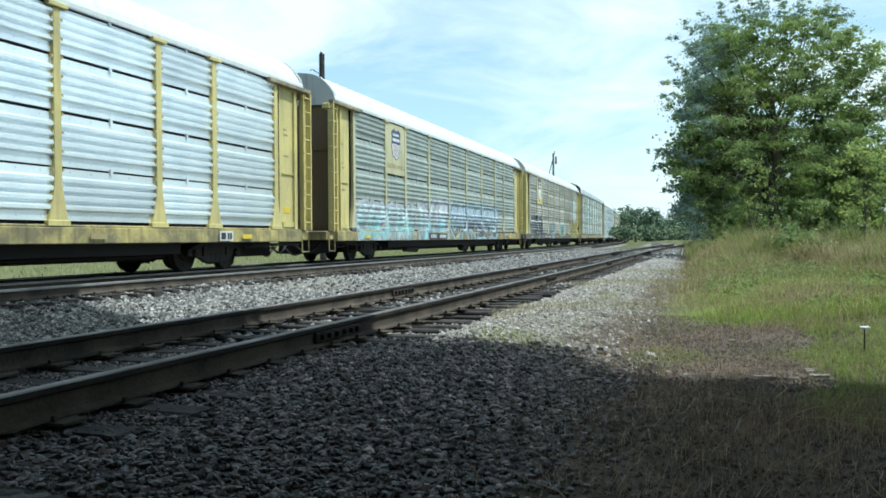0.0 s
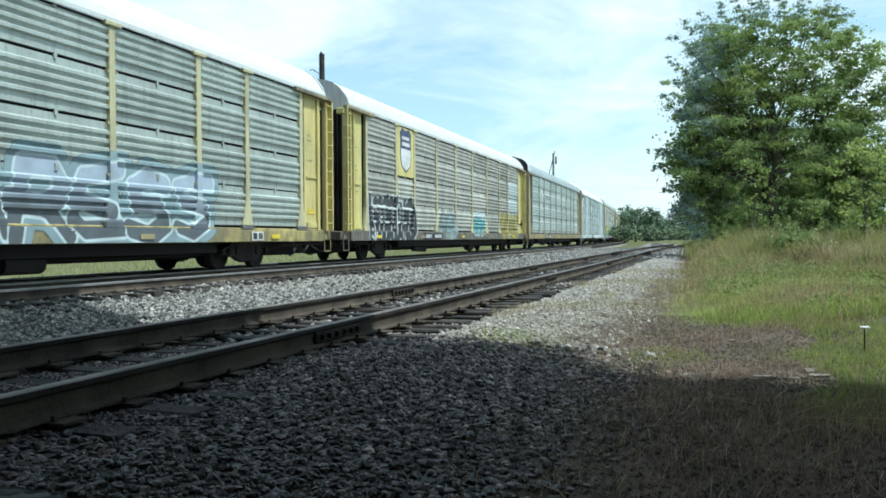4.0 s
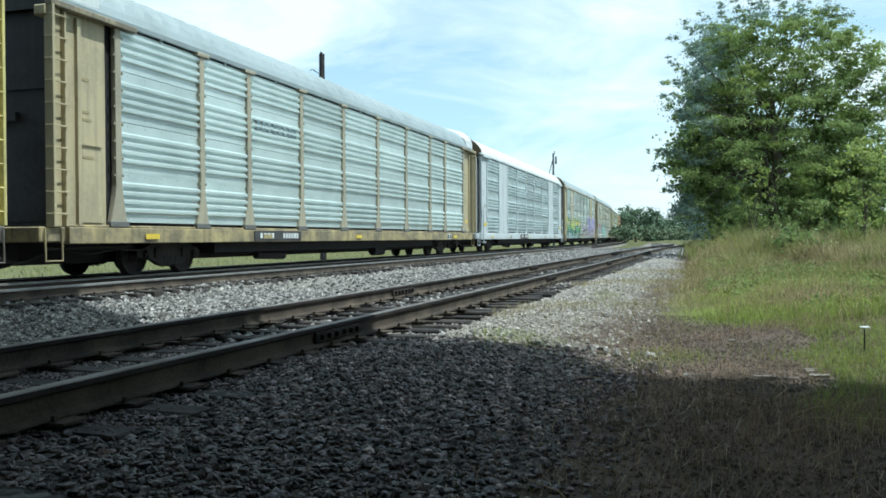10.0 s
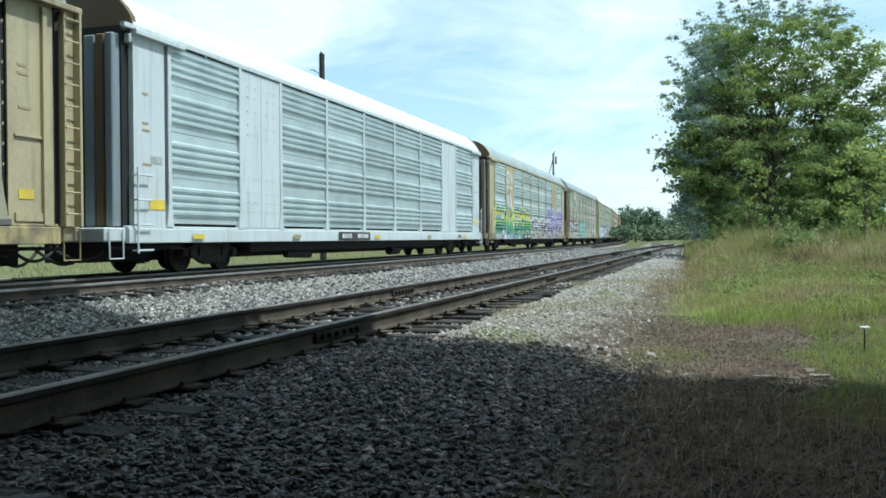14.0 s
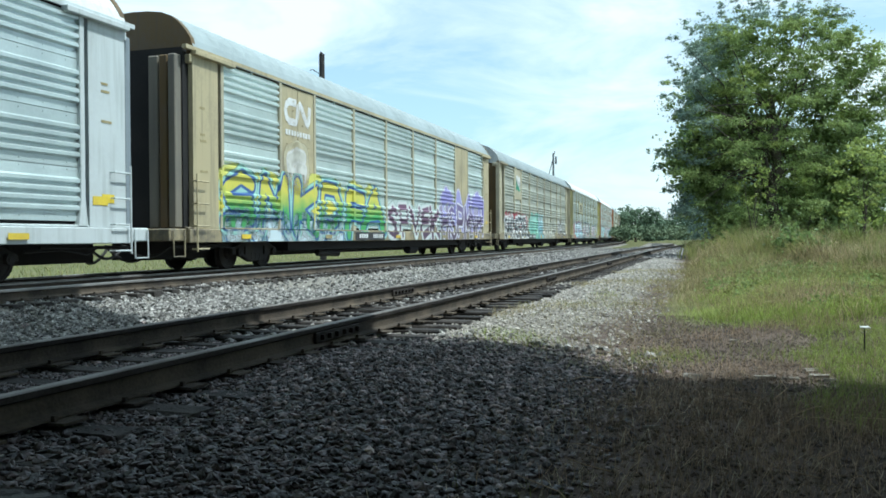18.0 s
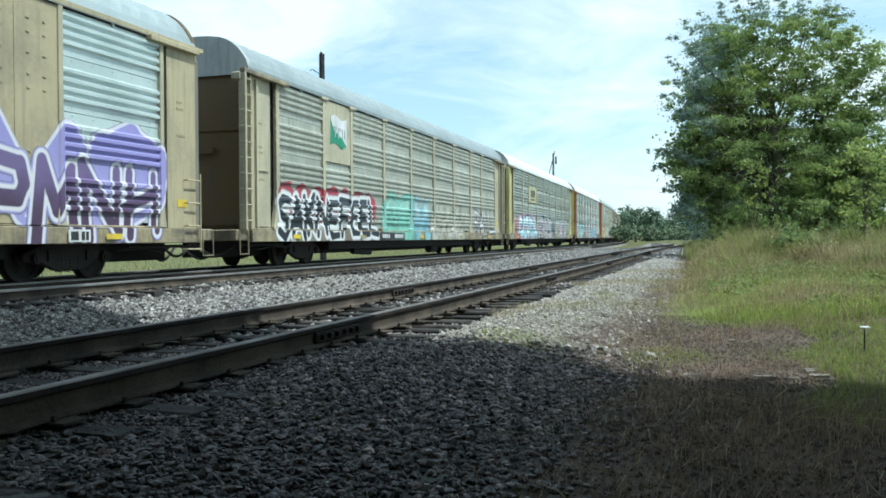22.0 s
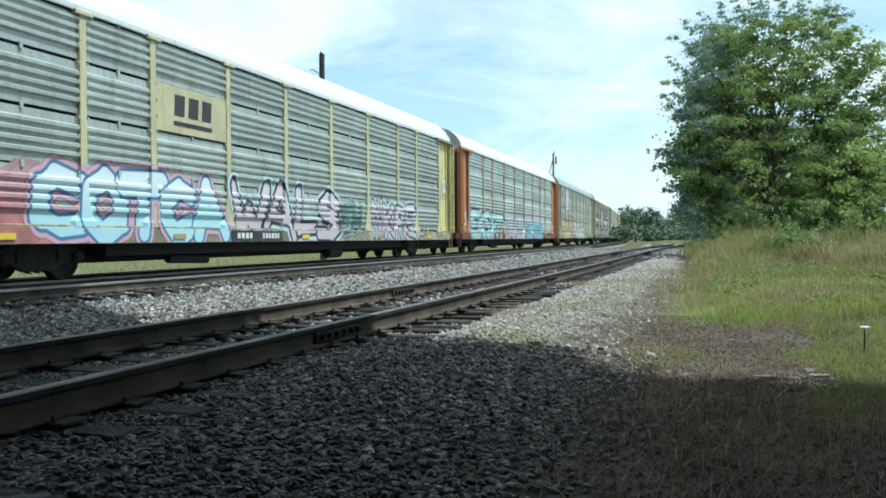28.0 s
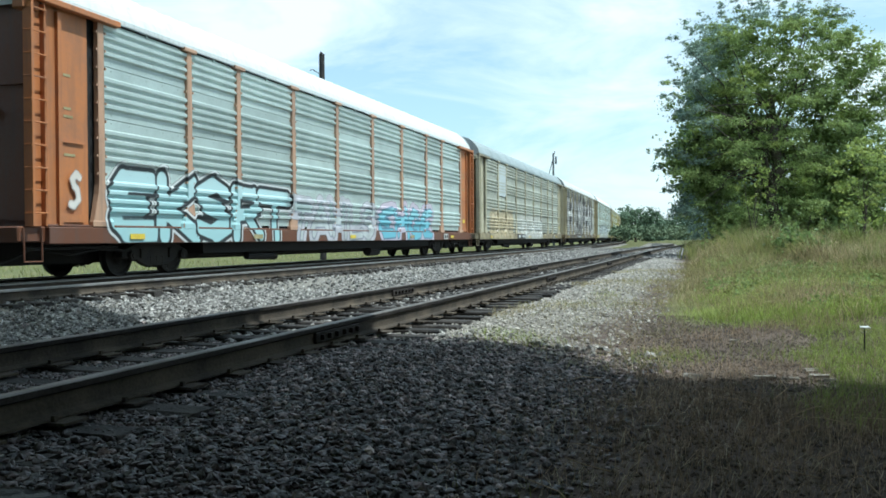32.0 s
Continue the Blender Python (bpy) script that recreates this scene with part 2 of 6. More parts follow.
def part(name, data, material, parent, label="", at=None):
    """Links a bmesh or a mesh as one object under parent."""
    if isinstance(data, bmesh.types.BMesh):
        me = bpy.data.meshes.new(name)
        data.to_mesh(me)
        data.free()
        me.materials.append(material)
    else:
        me = data
    ob = new(name, me)
    ob.parent = parent
    if at is not None:
        ob.matrix_basis = at if isinstance(at, Matrix) else Matrix.Translation(at)
    if label:
        tagged(ob, label)
    return ob


def thing(name, label, category, at=None, group="", kind=""):
    ob = new(name)
    ob.empty_display_size = 0.3
    if at is not None:
        ob.matrix_basis = at
    return tagged(ob, label, category, group, kind)


def add_box(bm, x0, x1, y0, y1, z0, z1):
    r = bmesh.ops.create_cube(bm, size=1.0)
    bmesh.ops.transform(bm, verts=r["verts"], matrix=Matrix.Translation(((x0 + x1) / 2, (y0 + y1) / 2, (z0 + z1) / 2))
                        @ Matrix.Diagonal((abs(x1 - x0), abs(y1 - y0), abs(z1 - z0), 1)))
    return r["verts"]


def boxes(rows, bevel=0.0):
    bm = bmesh.new()
    for r in rows:
        add_box(bm, *r)
    if bevel:
        bmesh.ops.bevel(bm, geom=bm.edges[:], offset=bevel, segments=1, affect="EDGES", profile=0.5)
    return bm


def add_tube(bm, pts, r, sides=6):
    pts = [Vector(p) for p in pts]
    rings = []
    for i, p in enumerate(pts):
        d = (pts[min(i + 1, len(pts) - 1)] - pts[max(i - 1, 0)]).normalized()
        u = d.orthogonal().normalized()
        if rings:
            u = (last - d * last.dot(d)).normalized()
        last = u
        v = d.cross(u)
        rr = r[i] if isinstance(r, (list, tuple)) else r
        rings.append([bm.verts.new(p + (u * math.cos(k * math.tau / sides) + v * math.sin(k * math.tau / sides)) * rr) for k in range(sides)])
    for a, b in zip(rings, rings[1:]):
        for k in range(sides):
            bm.faces.new((a[k], a[(k + 1) % sides], b[(k + 1) % sides], b[k]))
    bm.faces.new(rings[0][::-1])
    bm.faces.new(rings[-1])


def tubes(rows, sides=6):
    bm = bmesh.new()
    for pts, r in rows:
        add_tube(bm, pts, r, sides)
    return bm


def prism(outline, y0, y1):
    """An outline in x and z, drawn out from y0 to y1."""
    bm = bmesh.new()
    a = [bm.verts.new((x, y0, z)) for x, z in outline]
    b = [bm.verts.new((x, y1, z)) for x, z in outline]
    n = len(outline)
    bm.faces.new(a)
    bm.faces.new(b[::-1])
    for i in range(n):
        bm.faces.new((a[(i + 1) % n], a[i], b[i], b[(i + 1) % n]))
    bmesh.ops.recalc_face_normals(bm, faces=bm.faces[:])
    return bm


def as_mesh(name, bm, material):
    me = bpy.data.meshes.new(name)
    bm.to_mesh(me)
    bm.free()
    me.materials.append(material)
    return me


def lathe(bm, prof, axis="y", sides=24):
    """Turns (radius, along) pairs about the y axis."""
    rings = []
    for r, y in prof:
        rings.append([bm.verts.new((r * math.cos(k * math.tau / sides), y, r * math.sin(k * math.tau / sides))) for k in range(sides)])
    for a, b in zip(rings, rings[1:]):
        for k in range(sides):
            bm.faces.new((a[k], a[(k + 1) % sides], b[(k + 1) % sides], b[k]))
    bm.faces.new(rings[0][::-1])
    bm.faces.new(rings[-1])


# ---------------------------------------------------------------- the ground
def smooth01(v):
    v = np.clip(v, 0, 1)
    return v * v * (3 - 2 * v)


def lateral(x, y):
    return y - centre_y(x)


def ground_z(x, y):
    x, y = np.asarray(x, float), np.asarray(y, float)
    off = lateral(x, y)
    z = np.full(np.broadcast(x, y).shape, -0.215)
    z = z - 0.13 * smooth01((-8.4 - off) / 1.8)                      # down to the service path
    z = z + 0.16 * smooth01((-10.2 - off) / 2.5) * smooth01((x - 6.9) / 5.2)   # grassy bank
    z = z - 0.55 * smooth01((off - 4.1) / 2.0)                       # far side of the roadbed
    z = z - 0.035 * smooth01((1.75 - np.abs(off - SIDING_OFF)) / 0.3) * smooth01((x - 5.9) / 1.2)   # worn down between the siding's ties
    z = z - 0.15 * smooth01(1.75 - np.abs(off + 3.1) / 1.35)          # lower between the tracks
    z = z + 0.02 * np.sin(x * 0.9 + y * 0.6) * np.sin(y * 1.3 - x * 0.35)
    far = smooth01((np.hypot(x, y) - 260) / 400)
    return z + far * 1.2


def build_ground():
    ax = np.concatenate([[-4000, -1200, -400, -150, -60, -30, -15], np.arange(-8, 2, 1.0), np.arange(2, 30, 0.25),
                         np.arange(30, 70, 1.0), np.arange(70, 260, 5.0), [300, 400, 600, 1000, 2000, 4000]])
    ay = np.concatenate([[-4000, -1500, -600, -250, -100, -60, -40, -25, -15], np.arange(-10, 16, 0.25), np.arange(16, 40, 2.0),
                         [45, 60, 90, 150, 300, 700, 1600, 4000]])
    X, Y = np.meshgrid(ax, ay, indexing="ij")
    Z = ground_z(X, Y)
    nx, ny = X.shape
    v = np.stack([X, Y, Z], -1).reshape(-1, 3)
    i = np.arange(nx * ny).reshape(nx, ny)
    f = np.stack([i[:-1, :-1], i[1:, :-1], i[1:, 1:], i[:-1, 1:]], -1).reshape(-1, 4)
    me = mesh_of("ground", v, f, ground_material(), smooth=True)
    off = lateral(X, Y)
    stony = np.clip(np.minimum((off + 8.9) / 1.2, (4.9 - off) / 0.8), -0.5, 1.5)
    stony = np.maximum(stony, np.where(X < 7.6, np.clip((off + 10.6) / 1.0, -0.5, 1.5), -1))
    stony = np.where((off < -7.2) & (X > 7.8), stony - np.clip((X - 7.8) / 2.6, 0, 1) * 1.0, stony)
    pale = np.clip(np.minimum((off + 10.3) / 1.5, 1.5), -0.5, 1.5) * np.where(off < 4.5, 1, 0)
    pale = np.minimum(pale, np.clip((X - 6.5) / 2.6, 0, 1.5))
    grassy = np.where(off > 4.0, 1.5, np.clip((-9.6 - off) / 1.2, -0.5, 1.5) * np.clip((X - 9.5) / 2.6, 0, 1))
    near_rails = (np.abs(off - 0.75) < 2.9) | (np.abs(off - SIDING_OFF) < 2.0)
    fade = np.where(near_rails, np.clip((165 - X) / 78, 0, 1), np.clip((82 - X) / 48, 0, 1))
    stony, pale = stony * fade, pale * fade
    grassy = np.maximum(grassy, (1 - fade) * 0.8)
    # mid fades out nearer by, so shade there is put into the ground colour
    for name, val in (("stony", stony), ("pale", pale), ("grassy", grassy), ("mid", np.clip(np.minimum((off + 6.2) / 0.5, (4.5 - off) / 0.6), -0.5, 1.5) * fade * np.clip((X - 5) / 3, 0, 1))):
        at = me.attributes.new(name, "FLOAT", "POINT")
        at.data.foreach_set("value", val.reshape(-1).astype(np.float32))
    tagged(new("ground", me), "gravel, dirt and grass beside the railway tracks", "ground", kind="structure")


build_ground()


def blob(rng, sub):
    """A small angular stone: a jittered icosahedron or octahedron."""
    if sub:
        g = (1 + 5 ** 0.5) / 2
        v = np.array([(-1, g, 0), (1, g, 0), (-1, -g, 0), (1, -g, 0), (0, -1, g), (0, 1, g), (0, -1, -g), (0, 1, -g), (g, 0, -1), (g, 0, 1), (-g, 0, -1), (-g, 0, 1)]) / 1.9
        f = np.array([(0, 11, 5), (0, 5, 1), (0, 1, 7), (0, 7, 10), (0, 10, 11), (1, 5, 9), (5, 11, 4), (11, 10, 2), (10, 7, 6), (7, 1, 8),
                      (3, 9, 4), (3, 4, 2), (3, 2, 6), (3, 6, 8), (3, 8, 9), (4, 9, 5), (2, 4, 11), (6, 2, 10), (8, 6, 7), (9, 8, 1)])
    else:
        v = np.array([(1, 0, 0), (-1, 0, 0), (0, 1, 0), (0, -1, 0), (0, 0, 1), (0, 0, -1)], float)
        f = np.array([(0, 2, 4), (2, 1, 4), (1, 3, 4), (3, 0, 4), (2, 0, 5), (1, 2, 5), (3, 1, 5), (0, 3, 5)])
    return v * rng.uniform(0.62, 1.2, (len(v), 1)), f


def strew(name, x, y, size, mat, label, category, sub, seed, sink=0.25):
    rng = np.random.default_rng(seed)
    n = len(x)
    z = ground_z(x, y)
    kinds = [blob(rng, sub) for _ in range(8)]
    nv, faces = len(kinds[0][0]), kinds[0][1]
    V = np.stack([k[0] for k in kinds])[rng.integers(0, 8, n)]
    sc = size[:, None] * rng.uniform(0.6, 1.25, (n, 3)) * np.array([1, 1, 0.75])
    V = V * sc[:, None, :]
    a, t = rng.uniform(0, math.tau, n), rng.normal(0, 0.45, n)
    c, s, ct, st = np.cos(a), np.sin(a), np.cos(t), np.sin(t)
    y1 = V[:, :, 1] * ct[:, None] - V[:, :, 2] * st[:, None]
    z1 = V[:, :, 1] * st[:, None] + V[:, :, 2] * ct[:, None]
    x2 = V[:, :, 0] * c[:, None] - y1 * s[:, None]
    y2 = V[:, :, 0] * s[:, None] + y1 * c[:, None]
    P = np.stack([x2 + x[:, None], y2 + y[:, None], z1 + (z + size * sink)[:, None]], -1).reshape(-1, 3)
    F = (faces[None] + (np.arange(n) * nv)[:, None, None]).reshape(-1, 3)
    return tagged(new(name, mesh_of(name, P, F, mat)), label, category, kind="stuff")


def scatter(rng, x0, x1, density, keep, y_lo=lambda x: -0.23 * x, y_hi=lambda x: 1.12 * x):
    area = (x1 - x0) * (1.35 * (x0 + x1) / 2)
    n = int(area * density)
    x = np.sqrt(rng.uniform(x0 * x0, x1 * x1, n))
    y = rng.uniform(0, 1, n) * (y_hi(x) - y_lo(x)) + y_lo(x)
    k = keep(x, y, rng.uniform(0, 1, n))
    return x[k], y[k]


def clear_of_ties(x, y):
    off = lateral(x, y)
    tie = ((x - 0.185) % 0.53) < 0.24
    return ~(tie & ((np.abs(off - TRAIN_OFF / 2) < 2.05) | (np.abs(off - SIDING_OFF) < 1.3)))


def build_stones():
    rng = np.random.default_rng(5)

    def bed(x, y, u):
        off = lateral(x, y)
        edge = np.clip((off + 10.6) / 0.9, 0, 1)
        return (off < 5.1) & (u < edge) & (clear_of_ties(x, y) | (u < 0.05) | ((u < 0.9) & (off < SIDING_OFF - 0.85) & (x < 6.6))) & ~((off < -7.8) & (u > np.clip((8.5 - x) / 1.9, 0.0, 1)))

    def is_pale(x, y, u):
        # pale stones thin out nearer by: the tree's shade put into stone colour
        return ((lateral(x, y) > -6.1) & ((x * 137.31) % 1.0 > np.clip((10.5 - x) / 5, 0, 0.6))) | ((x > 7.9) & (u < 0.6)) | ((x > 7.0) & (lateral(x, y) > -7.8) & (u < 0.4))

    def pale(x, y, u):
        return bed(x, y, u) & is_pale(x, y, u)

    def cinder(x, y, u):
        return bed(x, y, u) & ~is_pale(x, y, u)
    x, y = scatter(rng, 3.6, 8.0, 600, pale)
    strew("ballast", x, y, rng.uniform(0.022, 0.054, len(x)), PALE_STONE, "loose grey crushed-stone ballast between the tracks", "ballast", True, 10)
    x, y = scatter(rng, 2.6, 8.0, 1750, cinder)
    # stones blacken towards the near left, deepening the shade by colour
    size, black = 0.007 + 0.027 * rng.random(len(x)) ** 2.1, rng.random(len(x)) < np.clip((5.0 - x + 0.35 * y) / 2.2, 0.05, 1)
    strew("ballast", x[~black], y[~black], size[~black], STONE, "loose dark ballast between the rails, partly darkened for tree shade", "ballast", True, 11)
    strew("ballast", x[black], y[black], size[black], BLACKSTONE, "loose cinders blackened for deep shade beside the siding", "ballast", True, 20)
    # small pale stones, denser farther out, partly in place of glints
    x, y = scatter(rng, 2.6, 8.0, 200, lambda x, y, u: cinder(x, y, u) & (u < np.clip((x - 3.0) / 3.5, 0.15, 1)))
    strew("ballast", x, y, rng.uniform(0.006, 0.017, len(x)), PALE_STONE, "small pale stones among dark ballast, partly standing in for glints", "ballast", True, 18, 0.6)
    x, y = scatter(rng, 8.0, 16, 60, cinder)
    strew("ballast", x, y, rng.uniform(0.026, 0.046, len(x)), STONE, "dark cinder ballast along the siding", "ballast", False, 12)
    x, y = scatter(rng, 8.0, 16, 240, pale)
    strew("ballast", x, y, rng.uniform(0.026, 0.056, len(x)), PALE_STONE, "loose grey crushed-stone ballast along the tracks", "ballast", False, 16)
    x, y = scatter(rng, 16, 40, 38, bed, y_hi=lambda x: np.minimum(1.1 * x, 15.5))
    strew("ballast", x, y, rng.uniform(0.032, 0.060, len(x)), PALE_STONE, "sunlit grey crushed-stone ballast along the tracks", "ballast", False, 13)
    x, y = scatter(rng, 40, 80, 10, lambda x, y, u: (lateral(x, y) < 4.1) & (lateral(x, y) > -9.6), y_lo=lambda x: 0.0 * x, y_hi=lambda x: 17.0 + 0 * x)
    strew("ballast", x, y, rng.uniform(0.055, 0.10, len(x)), PALE_STONE, "distant sunlit ballast along the tracks", "ballast", False, 19)

    def light(x, y, u):
        off = lateral(x, y)
        edge = np.clip(np.minimum((off + 10.3) / 1.5, (-7.3 - off) / 0.5), 0, 1)
        return (u < edge) & (x > 6.8 + 1.0 * u) & (clear_of_ties(x, y) | (x > 13) | (u < 0.12))
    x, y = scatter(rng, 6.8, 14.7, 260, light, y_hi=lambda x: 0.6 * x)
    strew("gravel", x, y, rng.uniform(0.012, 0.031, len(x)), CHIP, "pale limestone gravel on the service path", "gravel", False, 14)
    x, y = scatter(rng, 2.6, 12, 230, lambda x, y, u: (lateral(x, y) < -9.7 - 0.6 * u) & (u < np.clip(7 / x, 0, 1)), y_hi=lambda x: 0.16 * x)
    strew("soil_crumbs", x, y, rng.uniform(0.006, 0.019, len(x)), SOIL, "brown crumbs of soil and cinder on the verge", "soil", False, 17)
    x, y = scatter(rng, 14.7, 36, 50, light, y_hi=lambda x: 0.35 * x)
    strew("gravel", x, y, rng.uniform(0.020, 0.042, len(x)), CHIP, "pale limestone gravel on the service path", "gravel", False, 15)


build_stones()


# ---------------------------------------------------------------- the tracks
RAIL_PROFILE = [(-0.070, -0.171), (0.070, -0.171), (0.070, -0.160), (0.014, -0.142), (0.009, -0.120), (0.009, -0.052), (0.034, -0.040),
                (0.036, -0.008), (0.029, 0.0), (-0.029, 0.0), (-0.036, -0.008), (-0.034, -0.040), (-0.009, -0.052), (-0.009, -0.120),
                (-0.014, -0.142), (-0.070, -0.160)]


def swing(s, off):
    """The siding eases away from the main line far off."""
    return off - 1.3 * (max(s - 38.7, 0.0) / 43) ** 2 if off < -3 else off


def rail_mesh(s0, s1, off, head):
    st = np.arange(s0, s1 + 0.01, (s1 - s0) / max(2, int((s1 - s0) / 3)))
    verts, faces, slots = [], [], []
    n = len(RAIL_PROFILE)
    for s in st:
        for dy, z in RAIL_PROFILE:
            verts.append(on_track(s, swing(s, off) + dy, z)[0])
    for i in range(len(st) - 1):
        for k in range(n):
            a, b = i * n + k, i * n + (k + 1) % n
            faces.append((a, a + n, b + n, b))
            slots.append(1 if k in ((7, 8, 9) if off < -3 else (6, 7, 8, 9, 10)) else 2 if k in (5, 6, 10, 11) else 0)
    faces += [tuple(range(n)), tuple(range((len(st) - 1) * n, len(st) * n))[::-1]]
    slots += [0, 0]
    return mesh_of("rail", verts, faces, [RUST, head, DARKRUST], slots)


def tie_mesh(seed, far=1.3):
    rng = random.Random(seed)
    bm = bmesh.new()
    vs = add_box(bm, -0.115, 0.115, -1.3, far, -0.18, 0.0)
    bmesh.ops.bevel(bm, geom=bm.edges[:], offset=0.018, segments=1, affect="EDGES", profile=0.5)
    for v in bm.verts:
        v.co += Vector((rng.uniform(-1, 1), rng.uniform(-2, 2), rng.uniform(-1, 0.4))) * 0.008
    return as_mesh("tie", bm, OLDTIE)


def build_track(name, label, off, head, sides, joints, far, near_count, end):
    """sides: the rails' places off the track's centre; far: how far its ties reach to the far side."""
    track = thing(name, label, "railway track", kind="structure")
    # rails, cut at the joints
    for side, cuts in zip(sides, joints):
        marks = [-14.0, *cuts, end]
        for a, b in zip(marks, marks[1:]):
            part("rail", rail_mesh(a + 0.004, b - 0.004, off + side, head), None, track)
        for c in cuts:
            for face in (-1, 1):
                m, a = on_track(c, swing(c, off + side))
                bm = boxes([(-0.46, 0.46, face * 0.012, face * 0.040, -0.140, -0.050)], 0.006)
                for x in (-0.36, -0.22, -0.08, 0.08, 0.22, 0.36):
                    add_box(bm, x - 0.02, x + 0.02, face * 0.040, face * 0.074, -0.115, -0.072)
                part("joint_bar", bm, DARKRUST, track, "bolted steel joint bar", at=Matrix.Translation(m) @ Matrix.Rotation(a, 4, "Z"))
    # ties, with plates and spikes
    ties = [tie_mesh(k, far) for k in range(5)]
    rng = random.Random(3 + len(name))
    plate = as_mesh("tie_plate", boxes([(-0.09, 0.09, -0.17, 0.17, -0.186, -0.171), (-0.07, -0.045, -0.095, -0.072, -0.175, -0.142),
                                        (0.045, 0.07, 0.072, 0.095, -0.175, -0.142)]), RUST)
    rest = bmesh.new()
    k, s = 0, -3.0
    while s < end:
        m, a = on_track(s + 0.12 + rng.uniform(-0.03, 0.03), swing(s, off) + rng.uniform(-0.05, 0.05), (-0.186 if off == 0.0 else -0.200) + rng.uniform(-0.012, 0.004))
        at = Matrix.Translation(m) @ Matrix.Rotation(a + rng.uniform(-0.03, 0.03), 4, "Z")
        if k < near_count:
            part("tie", ties[k % 5], None, track, at=at)
            if k < 75:
                for side in sides:
                    p, a = on_track(s + 0.12, swing(s, off + side))
                    part("tie_plate", plate, None, track, at=Matrix.Translation(p) @ Matrix.Rotation(a, 4, "Z"))
        else:
            vs = add_box(rest, -0.115, 0.115, -1.3, far, -0.18, 0.0)
            bmesh.ops.transform(rest, verts=vs, matrix=at)
        k, s = k + 1, s + 0.53
    tagged(part("distant_ties", rest, OLDTIE, track), kind="stuff")
    return track


build_track("siding_track", "rusty bolted siding track on dark wooden ties in ballast", SIDING_OFF, WORN, (-0.753, 0.753),
            ([6.85, 16.92, 26.98, 37.04, 47.1], [12.44, 22.5, 32.56, 42.6]), 1.3, 130, 96)
build_track("turnout_track", "three-rail turnout track with worn rail heads on long ties", 0.0, BRIGHT, (-0.753, 0.753, 0.753 + TRAIN_OFF),
            ([], [], []), 1.3 + TRAIN_OFF, 110, 225)

# ---------------------------------------------------------------- the train
POSTS = [-11.95, -9.12, -7.09, -4.26, -1.42, 1.42, 4.26, 7.09, 9.12, 11.95]
ROWS = [1.02, 1.84, 2.68, 3.52]
ROW_H, SIDE_Y = 0.83, -1.42
SILL = (0.67, 0.925)


RIB0 = 0.14


def rib_out(z):
    """How far the ribbed sheet stands out at the height z over its row's foot."""
    if z < RIB0 or z > RIB0 + 0.558:
        return 0.0
    q = ((z - RIB0) % 0.14) / 0.14
    return 0.056 * max(0.0, min(1.0, q / 0.22, (0.78 - q) / 0.22))


def panel_mesh(width, row_h, mat):
    zs = [0.0, RIB0]
    for k in range(4):
        z = RIB0 + 0.14 * k
        zs += [z + 0.031, z + 0.078, z + 0.109, z + 0.139]
    zs = [z for z in zs if z < row_h - 0.004] + [row_h]
    h = width / 2
    verts, faces = [], []
    for z in zs:
        o = rib_out(z)
        verts += [(-h, 0.05, z), (-h, -o, z), (h, -o, z), (h, 0.05, z)]
    for i in range(len(zs) - 1):
        a = i * 4
        for k in range(3):
            faces.append((a + k, a + k + 1, a + k + 5, a + k + 4))
    n = len(verts)
    faces += [(0, 3, 2, 1), (n - 4, n - 3, n - 2, n - 1)]
    # bolt heads on the flat strip
    for x in np.linspace(-h * 0.8, h * 0.8, max(2, int(width / 0.5))):
        for z in (0.07, row_h - 0.05):
            b = len(verts)
            verts += [(x - 0.013, 0, z - 0.013), (x + 0.013, 0, z - 0.013), (x + 0.013, 0, z + 0.013), (x - 0.013, 0, z + 0.013), (x, -0.016, z)]
            faces += [(b, b + 1, b + 4), (b + 1, b + 2, b + 4), (b + 2, b + 3, b + 4), (b + 3, b, b + 4)]
    if row_h < 0.81:      # the latch over the slit
        b = len(verts)
        verts += [(x, y, z) for x in (-0.035, 0.035) for y in (0.0, -0.035) for z in (row_h - 0.035, row_h + 0.065)]
        faces += [tuple(b + k for k in q) for q in ((2, 6, 7, 3), (0, 2, 3, 1), (4, 5, 7, 6), (1, 3, 7, 5), (0, 4, 6, 2))]
    return mesh_of("side_panel", verts, faces, mat)


def post_mesh(style, mat):
    if style == "flared":
        o = [(-0.085, 4.27), (-0.085, 1.62), (-0.11, 1.45), (-0.25, 0.95), (0.25, 0.95), (0.11, 1.45), (0.085, 1.62), (0.085, 4.27)]
        bm = prism(o, SIDE_Y + 0.04, SIDE_Y - 0.068)
        add_box(bm, -0.23, 0.23, SIDE_Y, SIDE_Y - 0.11, 4.19, 4.265)
        bolts = [(x, z) for x in (-0.12, 0.12) for z in np.arange(1.78, 4.15, 0.28)]
    else:
        o = [(-0.06, 4.25), (-0.06, 1.35), (-0.12, 0.95), (0.12, 0.95), (0.06, 1.35), (0.06, 4.25)]
        bm = prism(o, SIDE_Y + 0.04, SIDE_Y - 0.075)
    bmesh.ops.bevel(bm, geom=[e for e in bm.edges if e.calc_length() > 0.3], offset=0.012, segments=1, affect="EDGES", profile=0.5)
    if style == "flared":
        for x, z in bolts:
            add_box(bm, x - 0.017, x + 0.017, SIDE_Y, SIDE_Y - 0.07, z - 0.02, z + 0.02)
    return as_mesh("post", bm, mat)


ROOF = [(-1.50, 4.24), (-1.50, 4.33), (-1.43, 4.47), (-1.29, 4.64), (-1.12, 4.79), (-0.93, 4.90), (-0.70, 4.97), (-0.35, 5.01), (0, 5.02)]
ROOF = ROOF + [(-y, z) for y, z in ROOF[-2::-1]]


